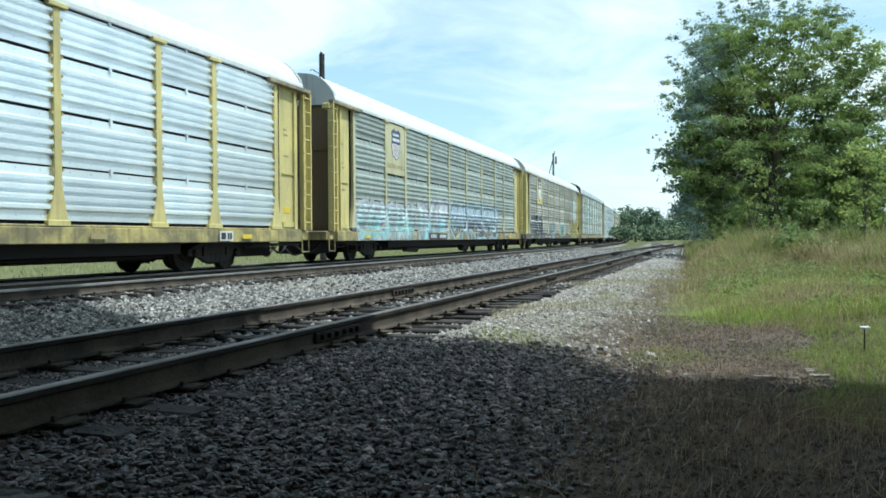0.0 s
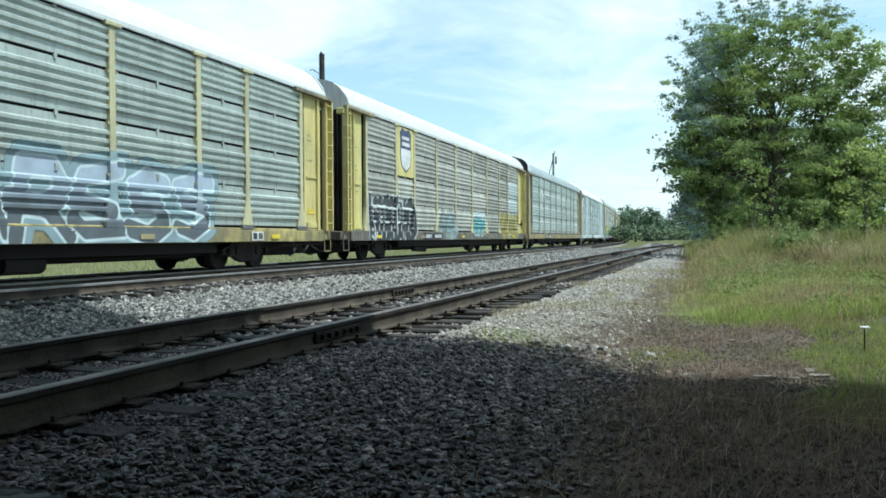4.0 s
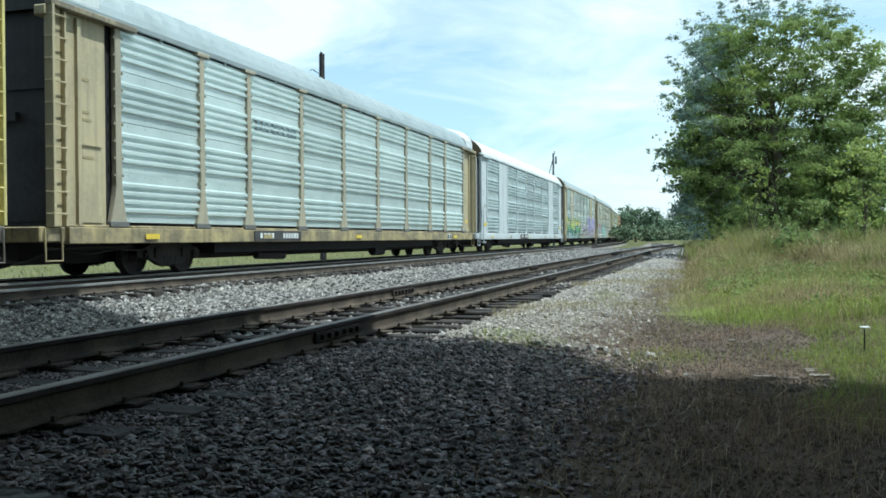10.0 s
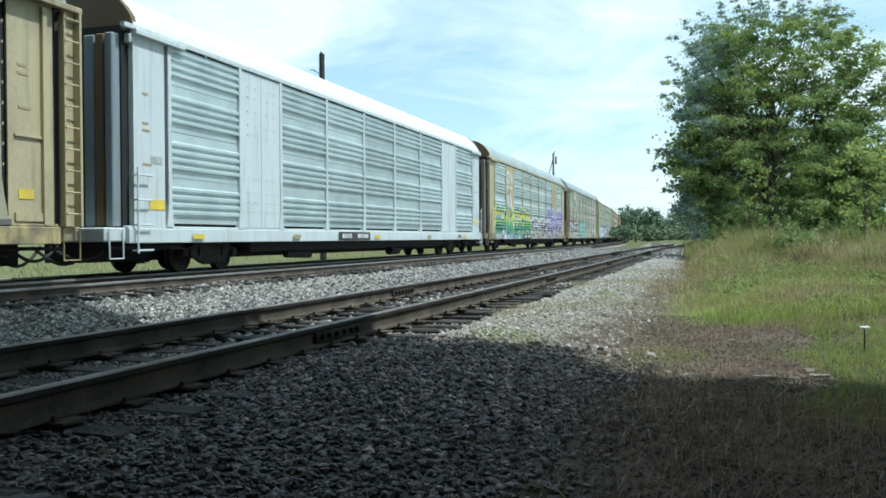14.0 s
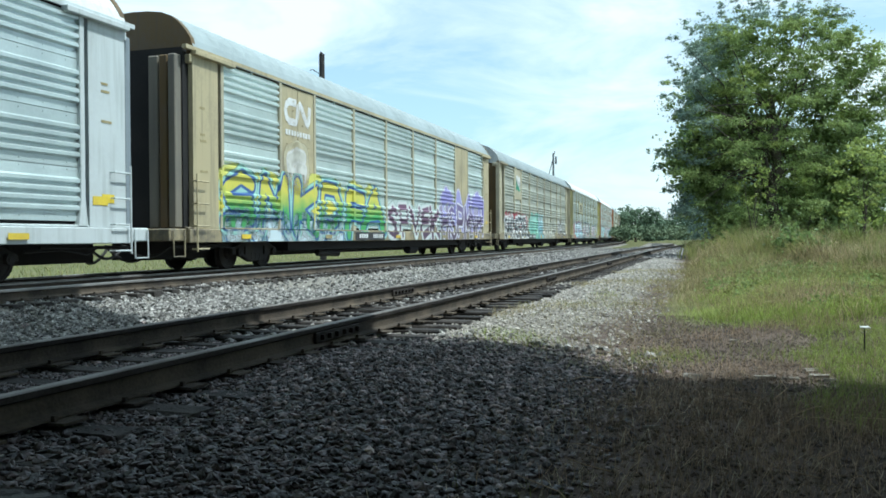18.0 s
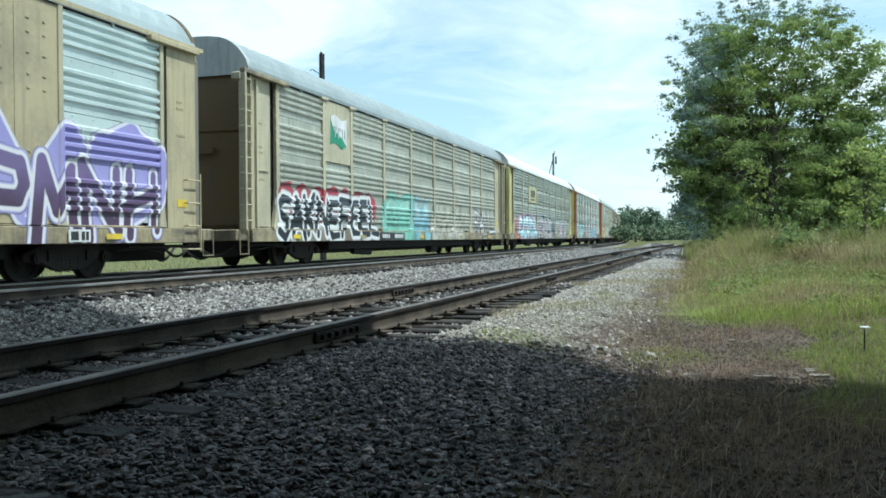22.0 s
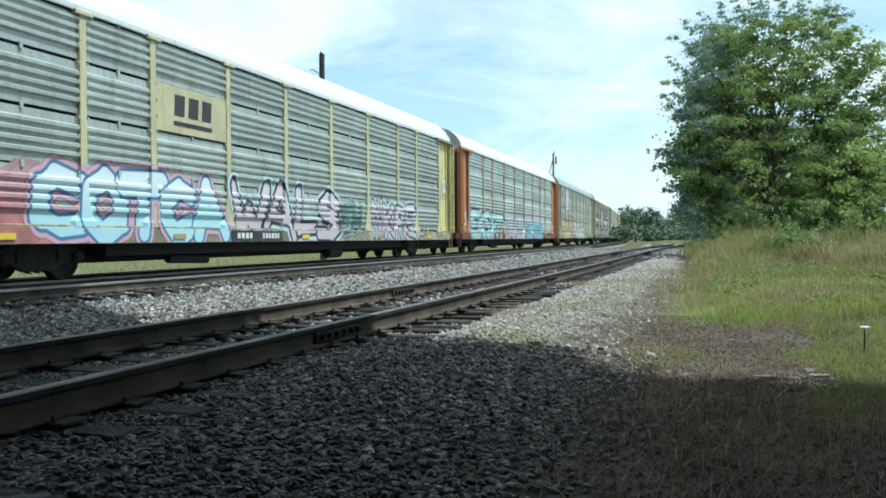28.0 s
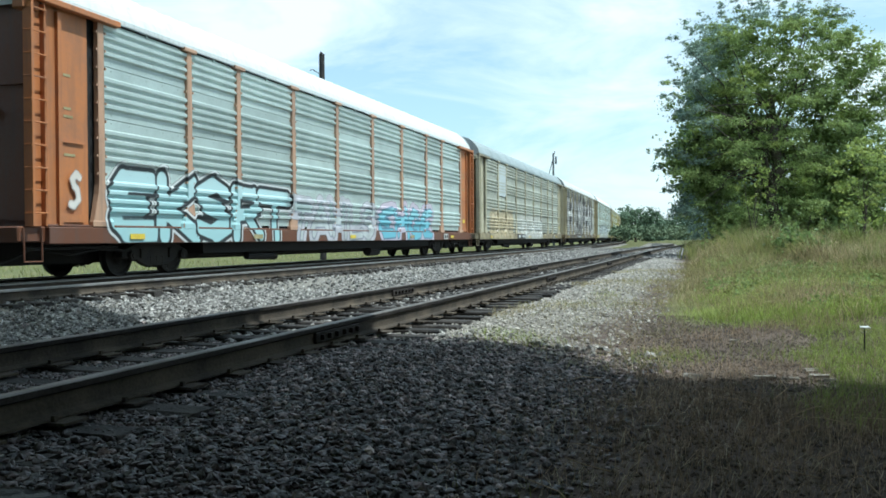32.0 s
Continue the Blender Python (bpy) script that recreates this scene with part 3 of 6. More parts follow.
def roof_mesh(mat, half=13.55, rise=0.0):
    xs = np.linspace(-half, half, 181)
    verts, faces = [], []
    n = len(ROOF)
    for i, x in enumerate(xs):
        k = 0.018 if (i % 4) in (1, 2) else 0.0
        for y, z in ROOF:
            lift = k if z > 4.5 else 0
            verts.append((x, y * (1 + lift * 0.4), z + lift + rise * max(0.0, (z - 4.33) / 0.8)))
    for i in range(len(xs) - 1):
        for j in range(n - 1):
            a = i * n + j
            faces.append((a, a + 1, a + n + 1, a + n))
    return mesh_of("roof", verts, faces, mat)


def hood_mesh(mat, x0, x1, lift, rise=0.0):
    """The closed end of the roof."""
    verts, faces = [], []
    n = len(ROOF)
    for x in (x0, x1):
        for y, z in ROOF:
            verts.append((x, y * (1 + lift * 0.3), z + (lift + rise * (z - 4.33) / 0.8 if z > 4.4 else -0.06)))
    for j in range(n - 1):
        faces.append((j, j + 1, j + n + 1, j + n))
    faces += [tuple(range(n)), tuple(range(n, 2 * n))[::-1]]
    return mesh_of("end_hood", verts, faces, mat)


PEAK = [(-1.49, 4.20), (-1.47, 4.62), (-1.38, 4.80), (-1.10, 4.98), (-0.60, 5.12), (0, 5.15)]
PEAK = PEAK + [(-y, z) for y, z in PEAK[-2::-1]]


def peak_mesh(mat, sign):
    """A folded sheet-steel hood that stands above the roof's end, its inner edge sloped back down to the roof."""
    verts, faces, n = [], [], len(PEAK)
    for x, k in ((12.45, 0.80), (12.72, 1.0), (13.42, 1.0), (13.50, 0.93)):
        for y, z in PEAK:
            verts.append((sign * x, y * (0.97 + 0.03 * k), 4.20 + (z - 4.20) * k))
    for i in range(3):
        for j in range(n - 1):
            a = i * n + j
            faces.append((a, a + 1, a + n + 1, a + n))
    faces += [tuple(range(n)), tuple(range(3 * n, 4 * n))[::-1]]
    return mesh_of("end_hood", verts, faces, mat)


def end_door_mesh(mat, x, sign, fluted):
    bm = bmesh.new()
    if fluted:
        y = -1.3
        while y < 1.3:
            add_box(bm, x, x + sign * 0.05, y, y + 0.13, 0.93, 4.22)
            add_box(bm, x + sign * 0.05, x + sign * 0.11, y + 0.03, y + 0.10, 0.95, 4.2)
            y += 0.135
    else:
        for a, b in ((-1.32, -0.02), (0.02, 1.32)):
            add_box(bm, x, x + sign * 0.06, a, b, 0.93, 4.22)
            add_box(bm, x + sign * 0.06, x + sign * 0.10, a + 0.02, b - 0.02, 3.02, 3.10)
            add_box(bm, x + sign * 0.06, x + sign * 0.10, a + 0.02, b - 0.02, 1.02, 1.10)
        add_box(bm, x + sign * 0.06, x + sign * 0.16, -0.5, 0.2, 2.55, 2.68)
    return as_mesh("end_door", bm, mat)


def wheelset_mesh():
    bm = bmesh.new()
    for s in (-1, 1):
        lathe(bm, [(0.08, s * 0.62), (0.13, s * 0.63), (0.16, s * 0.665), (0.33, s * 0.68), (0.36, s * 0.665), (0.445, s * 0.665), (0.447, s * 0.69),
                   (0.42, s * 0.71), (0.415, s * 0.80), (0.36, s * 0.80), (0.34, s * 0.775), (0.17, s * 0.76), (0.15, s * 0.80), (0.08, s * 0.81)], sides=28)
        for k in range(4):
            a = k * math.pi / 2
            p = Vector((0.25 * math.cos(a), s * 0.765, 0.25 * math.sin(a)))
            add_tube(bm, [p, p + Vector((0, s * 0.012, 0))], 0.03, 8)
    add_tube(bm, [(0, -1.08, 0), (0, 1.08, 0)], 0.075, 12)
    return as_mesh("wheelset", bm, GRIME)


def side_frame_mesh(s):
    o = [(-1.12, 0.50), (-1.12, 0.38), (-0.98, 0.36), (-0.72, 0.36), (-0.60, 0.30), (-0.34, 0.19), (0.34, 0.19), (0.60, 0.30), (0.72, 0.36), (0.98, 0.36),
         (1.12, 0.38), (1.12, 0.50), (0.92, 0.58), (0.45, 0.72), (-0.45, 0.72), (-0.92, 0.58)]
    bm = prism(o, s * 0.93, s * 1.07)
    bmesh.ops.bevel(bm, geom=bm.edges[:], offset=0.014, segments=1, affect="EDGES", profile=0.5)
    for x in (-0.86, 0.86):
        add_tube(bm, [(x, s * 1.02, 0.42), (x, s * 1.15, 0.42)], 0.10, 12)
        add_tube(bm, [(x, s * 1.15, 0.42), (x, s * 1.17, 0.42)], 0.055, 10)
    for x in (-0.48, 0.48):
        add_box(bm, x - 0.09, x + 0.09, s * 1.05, s * 1.11, 0.36, 0.56)
    return as_mesh("side_frame", bm, GRIME)


def spring_mesh():
    bm = bmesh.new()
    add_tube(bm, [(0.075 * math.cos(k * 0.9), 0.075 * math.sin(k * 0.9), 0.16 + 0.0085 * k) for k in range(32)], 0.016, 4)
    return as_mesh("spring", bm, GRIME)


SHARED = dict(wheelset=wheelset_mesh(), frame_a=side_frame_mesh(-1), frame_b=side_frame_mesh(1), spring=spring_mesh(),
              bolster=as_mesh("bolster", boxes([(-0.17, 0.17, -1.0, 1.0, 0.34, 0.62), (-0.3, 0.3, -0.3, 0.3, 0.55, 0.68)], 0.02), GRIME))
WHEELSETS = []


def add_bogie(car, x):
    bogie = part("bogie", SHARED["bolster"], None, car, "grimy black steel bogie", at=(x, 0, 0))
    part("side_frame", SHARED["frame_a"], None, bogie)
    part("side_frame", SHARED["frame_b"], None, bogie)
    for sx, sy in ((-0.2, -1.0), (0.0, -1.0), (0.2, -1.0), (-0.2, 1.0), (0.0, 1.0), (0.2, 1.0)):
        part("spring", SHARED["spring"], None, bogie, at=(sx, sy, 0))
    for d in (-0.86, 0.86):
        w = part("wheelset", SHARED["wheelset"], None, bogie, "steel wheelset with worn treads", at=(d, 0, WHEEL_R))
        WHEELSETS.append((w, d))


def end_gear(car, sign, st):
    """Ladder, end plate, coupler, hoses and step at one end of a car."""
    e = lambda a: sign * a
    paint_m, trim = st["paint"], st["trim"]
    span = lambda a, b: (min(e(a), e(b)), max(e(a), e(b)))
    Y = SIDE_Y
    # recessed end plate with its edge rails
    x0, x1 = span(12.24, 13.24)
    bm = boxes([(x0, x1, Y + 0.01, Y + 0.05, 0.95, 4.2)])
    x0, x1 = span(12.95, 13.04)
    add_box(bm, x0, x1, Y - 0.06, Y + 0.02, 0.95, 4.12)
    x0, x1 = span(12.36, 12.95)
    add_box(bm, x0, x1, Y - 0.025, Y + 0.02, 2.2, 2.23)
    add_box(bm, x0, x1, Y - 0.03, Y + 0.02, 1.0, 1.12)
    if st["ladder"] == "tall":
        part("end_plate", bm, paint_m, car)
    else:
        bm.free()
    if st["ladder"] == "tall":
        x0, x1 = span(13.40, 13.74)
        part("ladder_plate", boxes([(x0, x1, Y - 0.02, Y + 0.03, 0.93, 4.18)]), paint_m, car)
        ladder = part("ladder", boxes([(*span(13.70, 13.76), Y - 0.17, Y + 0.0, 0.93, 4.2), (*span(13.38, 13.42), Y - 0.12, Y, 0.93, 4.15)], 0.008), trim, car)
        for k in range(10):
            z = 1.12 + 0.325 * k
            part("rung", tubes([([(e(13.39), Y - 0.02, z), (e(13.40), Y - 0.14, z), (e(13.76), Y - 0.15, z), (e(13.77), Y - 0.02, z)], 0.014)], 5), trim, ladder)
    else:
        part("corner_post", prism([(e(12.12), 0.93), (e(13.12), 0.93), (e(13.12), 4.22), (e(12.12), 4.22)], Y + 0.06, Y - 0.055), paint_m, car)
        ladder = part("ladder", tubes([([(e(12.68), Y - 0.03, z), (e(12.68), Y - 0.16, z), (e(13.14), Y - 0.16, z), (e(13.14), Y - 0.03, z)], 0.016)
                                       for z in (0.55, 0.98, 1.40, 1.82)] +
                                      [([(e(13.14), Y - 0.16, 0.5), (e(13.14), Y - 0.16, 1.95)], 0.02)], 6), trim, car, "short grab-iron ladder")
    part("door_track", boxes([(*span(11.5, 13.78 if st["ladder"] == "tall" else 13.15), Y - 0.17, Y - 0.02, 4.17, 4.26)], 0.01), st["track"], car)
    part("corner_bracket", boxes([(*(span(13.45, 13.80) if st["ladder"] == "tall" else span(12.9, 13.2)), Y - 0.05, Y + 0.2, 4.02, 4.18)], 0.02), paint_m, car)
    tall = st["ladder"] == "tall"
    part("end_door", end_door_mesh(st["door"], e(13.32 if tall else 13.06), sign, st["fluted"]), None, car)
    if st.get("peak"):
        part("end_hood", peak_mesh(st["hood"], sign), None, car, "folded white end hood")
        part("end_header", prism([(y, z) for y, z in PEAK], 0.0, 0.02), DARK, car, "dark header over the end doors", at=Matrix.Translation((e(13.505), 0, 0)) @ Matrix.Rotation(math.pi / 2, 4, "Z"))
    else:
        part("end_hood", hood_mesh(st["hood"], e(13.30 if tall else 13.0), e(13.46 if tall else 13.14), 0.02, st.get("rise", 0.0)), None, car)
    if not tall:      # folded door leaves standing proud of the end
        for k, (a, b) in enumerate(((-1.30, -1.12), (-1.06, -0.86), (-0.80, -0.55))):
            part("door_leaf", boxes([(*span(13.10, 13.52 - 0.05 * k), a, b, 0.95, 4.15)], 0.02), st["door"] if k != 1 else BROWN, car)
    # below the floor
    part("stirrup_step", tubes([([(e(13.42), Y - 0.02, 0.90), (e(13.42), Y - 0.03, 0.42), (e(13.82), Y - 0.03, 0.42), (e(13.82), Y - 0.02, 0.90)], 0.018)], 6), st["sill"], car)
    bm = boxes([(*span(13.2, 14.1), -0.09, 0.09, 0.78, 0.96), (*span(14.06, 14.30), -0.17, 0.15, 0.74, 1.02)], 0.03)
    part("coupler", bm, GRIME, car, "rusty knuckle coupler")
    rows = []
    for y, dip in ((-0.75, 0.22), (-0.35, 0.30)):
        rows.append(([(e(12.9 + 1.4 * k / 10), y + 0.25 * k / 10, 0.62 - dip * math.sin(math.pi * k / 10)) for k in range(11)], 0.028))
    part("air_hose", tubes(rows, 6), RUBBER, car, "hanging black rubber air hoses")
    part("brake_pipe", tubes([([(e(10.9), -1.15, 0.55), (e(11.7), -1.2, 0.58), (e(12.4), -1.15, 0.50), (e(13.0), -0.9, 0.60)], 0.022),
                              ([(e(11.2), -1.2, 0.62), (e(13.6), -1.25, 0.60)], 0.03)], 5), BLACK, car)
    part("end_sill", boxes([(*span(13.0, 13.9), -1.4, 1.4, 0.70, 0.93)], 0.02), st["sill"], car)


def bars(rows, y, t=0.006):
    """Raised plain bars (x0, x1, z0, z1) on the car's side."""
    return boxes([(a, b, y - t, y, c, d) for a, b, c, d in rows])


def each_bar(name, rows, y, mat, car, label="", t=0.006):
    for row in rows:
        part(name, bars([row], y, t), mat, car, label)


def lettering(x0, x1, z0, z1, n, seed):
    rng = random.Random(seed)
    w = (x1 - x0) / n
    out = []
    for k in range(n):
        a = x0 + k * w
        out.append((a + 0.10 * w, a + (0.78 + rng.uniform(-0.08, 0.08)) * w, z0, z1))
    return out


def shield(cx, cz, w, h):
    return [(cx - w, cz + h * 0.78), (cx - w * 0.55, cz + h), (cx, cz + h * 0.88), (cx + w * 0.55, cz + h), (cx + w, cz + h * 0.78), (cx + w * 0.9, cz + h * 0.35),
            (cx + w, cz - h * 0.2), (cx + w * 0.75, cz - h * 0.72), (cx, cz - h), (cx - w * 0.75, cz - h * 0.72), (cx - w, cz - h * 0.2), (cx - w * 0.9, cz + h * 0.35)]


# ---- sprayed paint that follows the ribs
def side_out(x, z, flared, solid=()):
    if z >= 0.95 and abs(x) > 12.05:
        return 0.064 if 12.93 < abs(x) < 13.06 else 0.033
    for b in solid:
        if z >= 0.95 and POSTS[b] + 0.07 < x < POSTS[b + 1] - 0.07:
            return 0.057
    o = 0.0
    if z < 0.95:
        o = 0.085 if z < SILL[1] else 0.02
    else:
        r = [q for q in ROWS if q <= z]
        if r:
            o = rib_out(z - r[-1])
    if flared and 0.925 < z < 1.04 and any(abs(x - p) < 0.285 for p in POSTS):
        return 0.09
    if z >= 0.95:
        for p in POSTS:
            w = (0.085 + (0.165 * max(0, (1.5 - z) / 0.55) if z < 1.5 else 0)) if flared else 0.06
            if abs(x - p) < w + 0.015:
                o = max(o, 0.070 if flared else 0.077)
    return o


def spray_material(name, fill, fill2, line, halo, w_line, w_halo, faded):
    m = bpy.data.materials.new(name)
    m.use_nodes = True
    nt = m.node_tree
    n, l = nt.nodes, nt.links
    b = n["Principled BSDF"]
    b.inputs["Roughness"].default_value = 0.45
    at = [n.new("ShaderNodeAttribute") for _ in range(2)]
    at[0].attribute_name, at[1].attribute_name = "reach", "shade"
    co = n.new("ShaderNodeTexCoord")
    no = n.new("ShaderNodeTexNoise")
    no.inputs["Scale"].default_value, no.inputs["Detail"].default_value = 2.3, 5
    l.new(co.outputs["Object"], no.inputs["Vector"])

    def step(sock, at_, soft=0.012):
        r = n.new("ShaderNodeMapRange")
        r.inputs["From Min"].default_value, r.inputs["From Max"].default_value = at_ - soft, at_ + soft
        l.new(sock, r.inputs["Value"])
        return r.outputs[0]

    def mix(f, a, bb):
        x = n.new("ShaderNodeMix")
        x.data_type = "RGBA"
        l.new(f, x.inputs["Factor"])
        for s, v in (("A", a), ("B", bb)):
            if isinstance(v, tuple):
                x.inputs[s].default_value = (*v, 1)
            else:
                l.new(v, x.inputs[s])
        return x.outputs["Result"]
    sh = n.new("ShaderNodeMath")
    sh.operation, sh.inputs[1].default_value = "MULTIPLY_ADD", 0.6
    l.new(no.outputs["Fac"], sh.inputs[0])
    l.new(at[1].outputs["Fac"], sh.inputs[2])
    c = mix(step(sh.outputs[0], 0.8, 0.22), fill, fill2)
    c = mix(step(at[0].outputs["Fac"], 0.0), c, line)
    c = mix(step(at[0].outputs["Fac"], w_line), c, halo)
    l.new(c, b.inputs["Base Color"])
    tr = n.new("ShaderNodeBsdfTransparent")
    ms = n.new("ShaderNodeMixShader")
    out = step(at[0].outputs["Fac"], w_line + w_halo, 0.02)
    fade = n.new("ShaderNodeMath")
    fade.operation, fade.inputs[1].default_value = "MAXIMUM", 0.0
    l.new(out, fade.inputs[0])
    if faded:
        wear = n.new("ShaderNodeMapRange")
        wear.inputs["From Min"].default_value, wear.inputs["From Max"].default_value = 0.36, 0.72
        wear.inputs["To Max"].default_value = faded
        l.new(no.outputs["Fac"], wear.inputs["Value"])
        l.new(wear.outputs[0], fade.inputs[1])
    l.new(fade.outputs[0], ms.inputs[0])
    l.new(b.outputs[0], ms.inputs[1])
    l.new(tr.outputs[0], ms.inputs[2])
    l.new(ms.outputs[0], n["Material Output"].inputs["Surface"])
    return m


# letter skeletons: lines of points in a unit box
GLYPHS = {
    "A": [[(0.05, 0), (0.5, 1), (0.95, 0)], [(0.27, 0.36), (0.75, 0.36)]],
    "C": [[(0.9, 0.85), (0.5, 1), (0.12, 0.7), (0.12, 0.3), (0.5, 0), (0.9, 0.15)]],
    "D": [[(0.15, 0), (0.15, 1), (0.6, 0.95), (0.9, 0.6), (0.85, 0.3), (0.5, 0), (0.15, 0)]],
    "E": [[(0.9, 0.97), (0.3, 0.95), (0.12, 0.7), (0.2, 0.52), (0.7, 0.52)], [(0.2, 0.5), (0.1, 0.25), (0.3, 0.03), (0.92, 0.05)]],
    "F": [[(0.2, 0), (0.2, 1), (0.95, 0.97)], [(0.2, 0.52), (0.8, 0.52)]],
    "G": [[(0.9, 0.85), (0.5, 1), (0.12, 0.65), (0.15, 0.25), (0.5, 0), (0.88, 0.15), (0.88, 0.45), (0.55, 0.45)]],
    "H": [[(0.15, 0), (0.15, 1)], [(0.85, 0), (0.85, 1)], [(0.15, 0.5), (0.85, 0.55)]],
    "I": [[(0.5, 0), (0.5, 1)]],
    "K": [[(0.15, 0), (0.15, 1)], [(0.9, 1), (0.2, 0.5), (0.95, 0)]],
    "L": [[(0.2, 1), (0.2, 0.05), (0.95, 0.05)]],
    "M": [[(0.08, 0), (0.2, 1), (0.5, 0.35), (0.8, 1), (0.92, 0)]],
    "N": [[(0.12, 0), (0.15, 1), (0.85, 0.05), (0.88, 1)]],
    "O": [[(0.5, 1), (0.12, 0.75), (0.12, 0.25), (0.5, 0), (0.88, 0.25), (0.88, 0.75), (0.5, 1)]],
    "P": [[(0.15, 0), (0.15, 1), (0.75, 0.95), (0.85, 0.7), (0.7, 0.48), (0.15, 0.45)]],
    "R": [[(0.15, 0), (0.15, 1), (0.75, 0.95), (0.85, 0.7), (0.65, 0.5), (0.15, 0.48)], [(0.55, 0.48), (0.95, 0)]],
    "S": [[(0.88, 0.88), (0.5, 1), (0.14, 0.8), (0.3, 0.55), (0.7, 0.45), (0.86, 0.2), (0.5, 0), (0.1, 0.12)]],
    "T": [[(0.5, 0), (0.5, 0.95)], [(0.0, 0.95), (1.0, 0.95)]],
    "U": [[(0.12, 1), (0.15, 0.2), (0.5, 0), (0.85, 0.2), (0.88, 1)]],
    "V": [[(0.05, 1), (0.5, 0), (0.95, 1)]],
    "W": [[(0.02, 1), (0.28, 0), (0.5, 0.6), (0.72, 0), (0.98, 1)]],
}


def graffiti(car, x0, x1, z0, z1, letters, seed, fill, fill2, line, halo, thick=0.15, w_line=0.05, w_halo=0.10, faded=0.0, label="", flared=True, lean=0.12, solid=(), lift=0.0, jitter=0.05):
    """Sprayed letters on the car's near side; each letter overlaps the one before it."""
    thick, w_line, w_halo = thick * 0.8, w_line * 1.25, w_halo * 1.6
    rng = np.random.default_rng(seed)
    pieces = []
    n = len(letters)
    w = (x1 - x0) / n
    for k, glyph in enumerate(letters):
        a, sway, seg = x0 + k * w, lean * rng.uniform(-1, 1), []
        rise, swell = rng.uniform(-0.06, 0.06) * (z1 - z0), rng.uniform(0.85, 1.2)
        for points in GLYPHS[glyph]:
            spots = []
            for gx, gz in points:
                gz = gz + rng.normal(0, jitter)
                spots.append((a + w * (0.5 + (gx - 0.5) * 1.02 + rng.normal(0, jitter)) + sway * (gz - 0.5) * (z1 - z0), z0 + rise + (z1 - z0) * gz))
            for (ax, az), (bx, bz) in zip(spots, spots[1:]):
                seg.append((ax, az, bx, bz, thick * swell * rng.uniform(0.85, 1.2)))
        pieces.append(seg)
    pad = w_line + w_halo + thick + 0.05
    lo, hi = max(0.68, z0 - pad), z1 + pad
    xa, xb = max(-13.2, x0 - pad), min(13.2, x1 + pad)
    xs = np.arange(xa, xb, 0.045)
    if xb > -12 and xa < 12:
        xs = np.unique(np.concatenate([xs, [p + e for p in POSTS for e in (-0.105, -0.098, 0.098, 0.105) if xa < p + e < xb]]))
    cut = [0.0, 0.05, 0.10, RIB0, 0.72, 0.76, 0.785] + [RIB0 + 0.14 * k + e for k in range(4) for e in (0.031, 0.055, 0.078, 0.109, 0.139)]
    zs = np.array(sorted([z for z in [0.68, 0.72, 0.76, 0.80, 0.84, 0.88, 0.924, 0.93, 0.955, 0.96, 1.0] + [r + e for r in ROWS for e in cut] if lo <= z <= hi]))
    X, Z = np.meshgrid(xs, zs, indexing="ij")
    D = np.full(X.shape, 9.0)
    for seg in pieces:
        one = np.full(X.shape, 9.0)
        for ax, az, bx, bz, t in seg:
            dx, dz = bx - ax, bz - az
            u = np.clip(((X - ax) * dx + (Z - az) * dz) / (dx * dx + dz * dz + 1e-9), 0, 1)
            one = np.minimum(one, np.hypot(X - ax - u * dx, Z - az - u * dz) - t)
        D = np.where(one < w_line, one, np.where(D < w_line, D, np.minimum(D, one)))
    Yv = np.array([[SIDE_Y - side_out(x, z, flared, solid) - 0.009 - lift for z in zs] for x in xs])
    keep = D < w_line + w_halo + 0.12
    i = np.arange(X.size).reshape(X.shape)
    q = np.stack([i[:-1, :-1], i[1:, :-1], i[1:, 1:], i[:-1, 1:]], -1)
    k = keep[:-1, :-1] | keep[1:, :-1] | keep[1:, 1:] | keep[:-1, 1:]
    used = np.zeros(X.size, bool)
    f = q[k]
    used[f.reshape(-1)] = True
    remap = np.cumsum(used) - 1
    V = np.stack([X, Yv, Z], -1).reshape(-1, 3)[used]
    mat = spray_material("spray paint", fill, fill2, line, halo, w_line, w_halo, faded)
    me = mesh_of("graffiti", V, remap[f], mat)
    for name, val in (("reach", D), ("shade", (Z - z0) / (z1 - z0) * 0.8)):
        a = me.attributes.new(name, "FLOAT", "POINT")
        a.data.foreach_set("value", val.reshape(-1)[used].astype(np.float32))
    return part("graffiti", me, None, car, label)


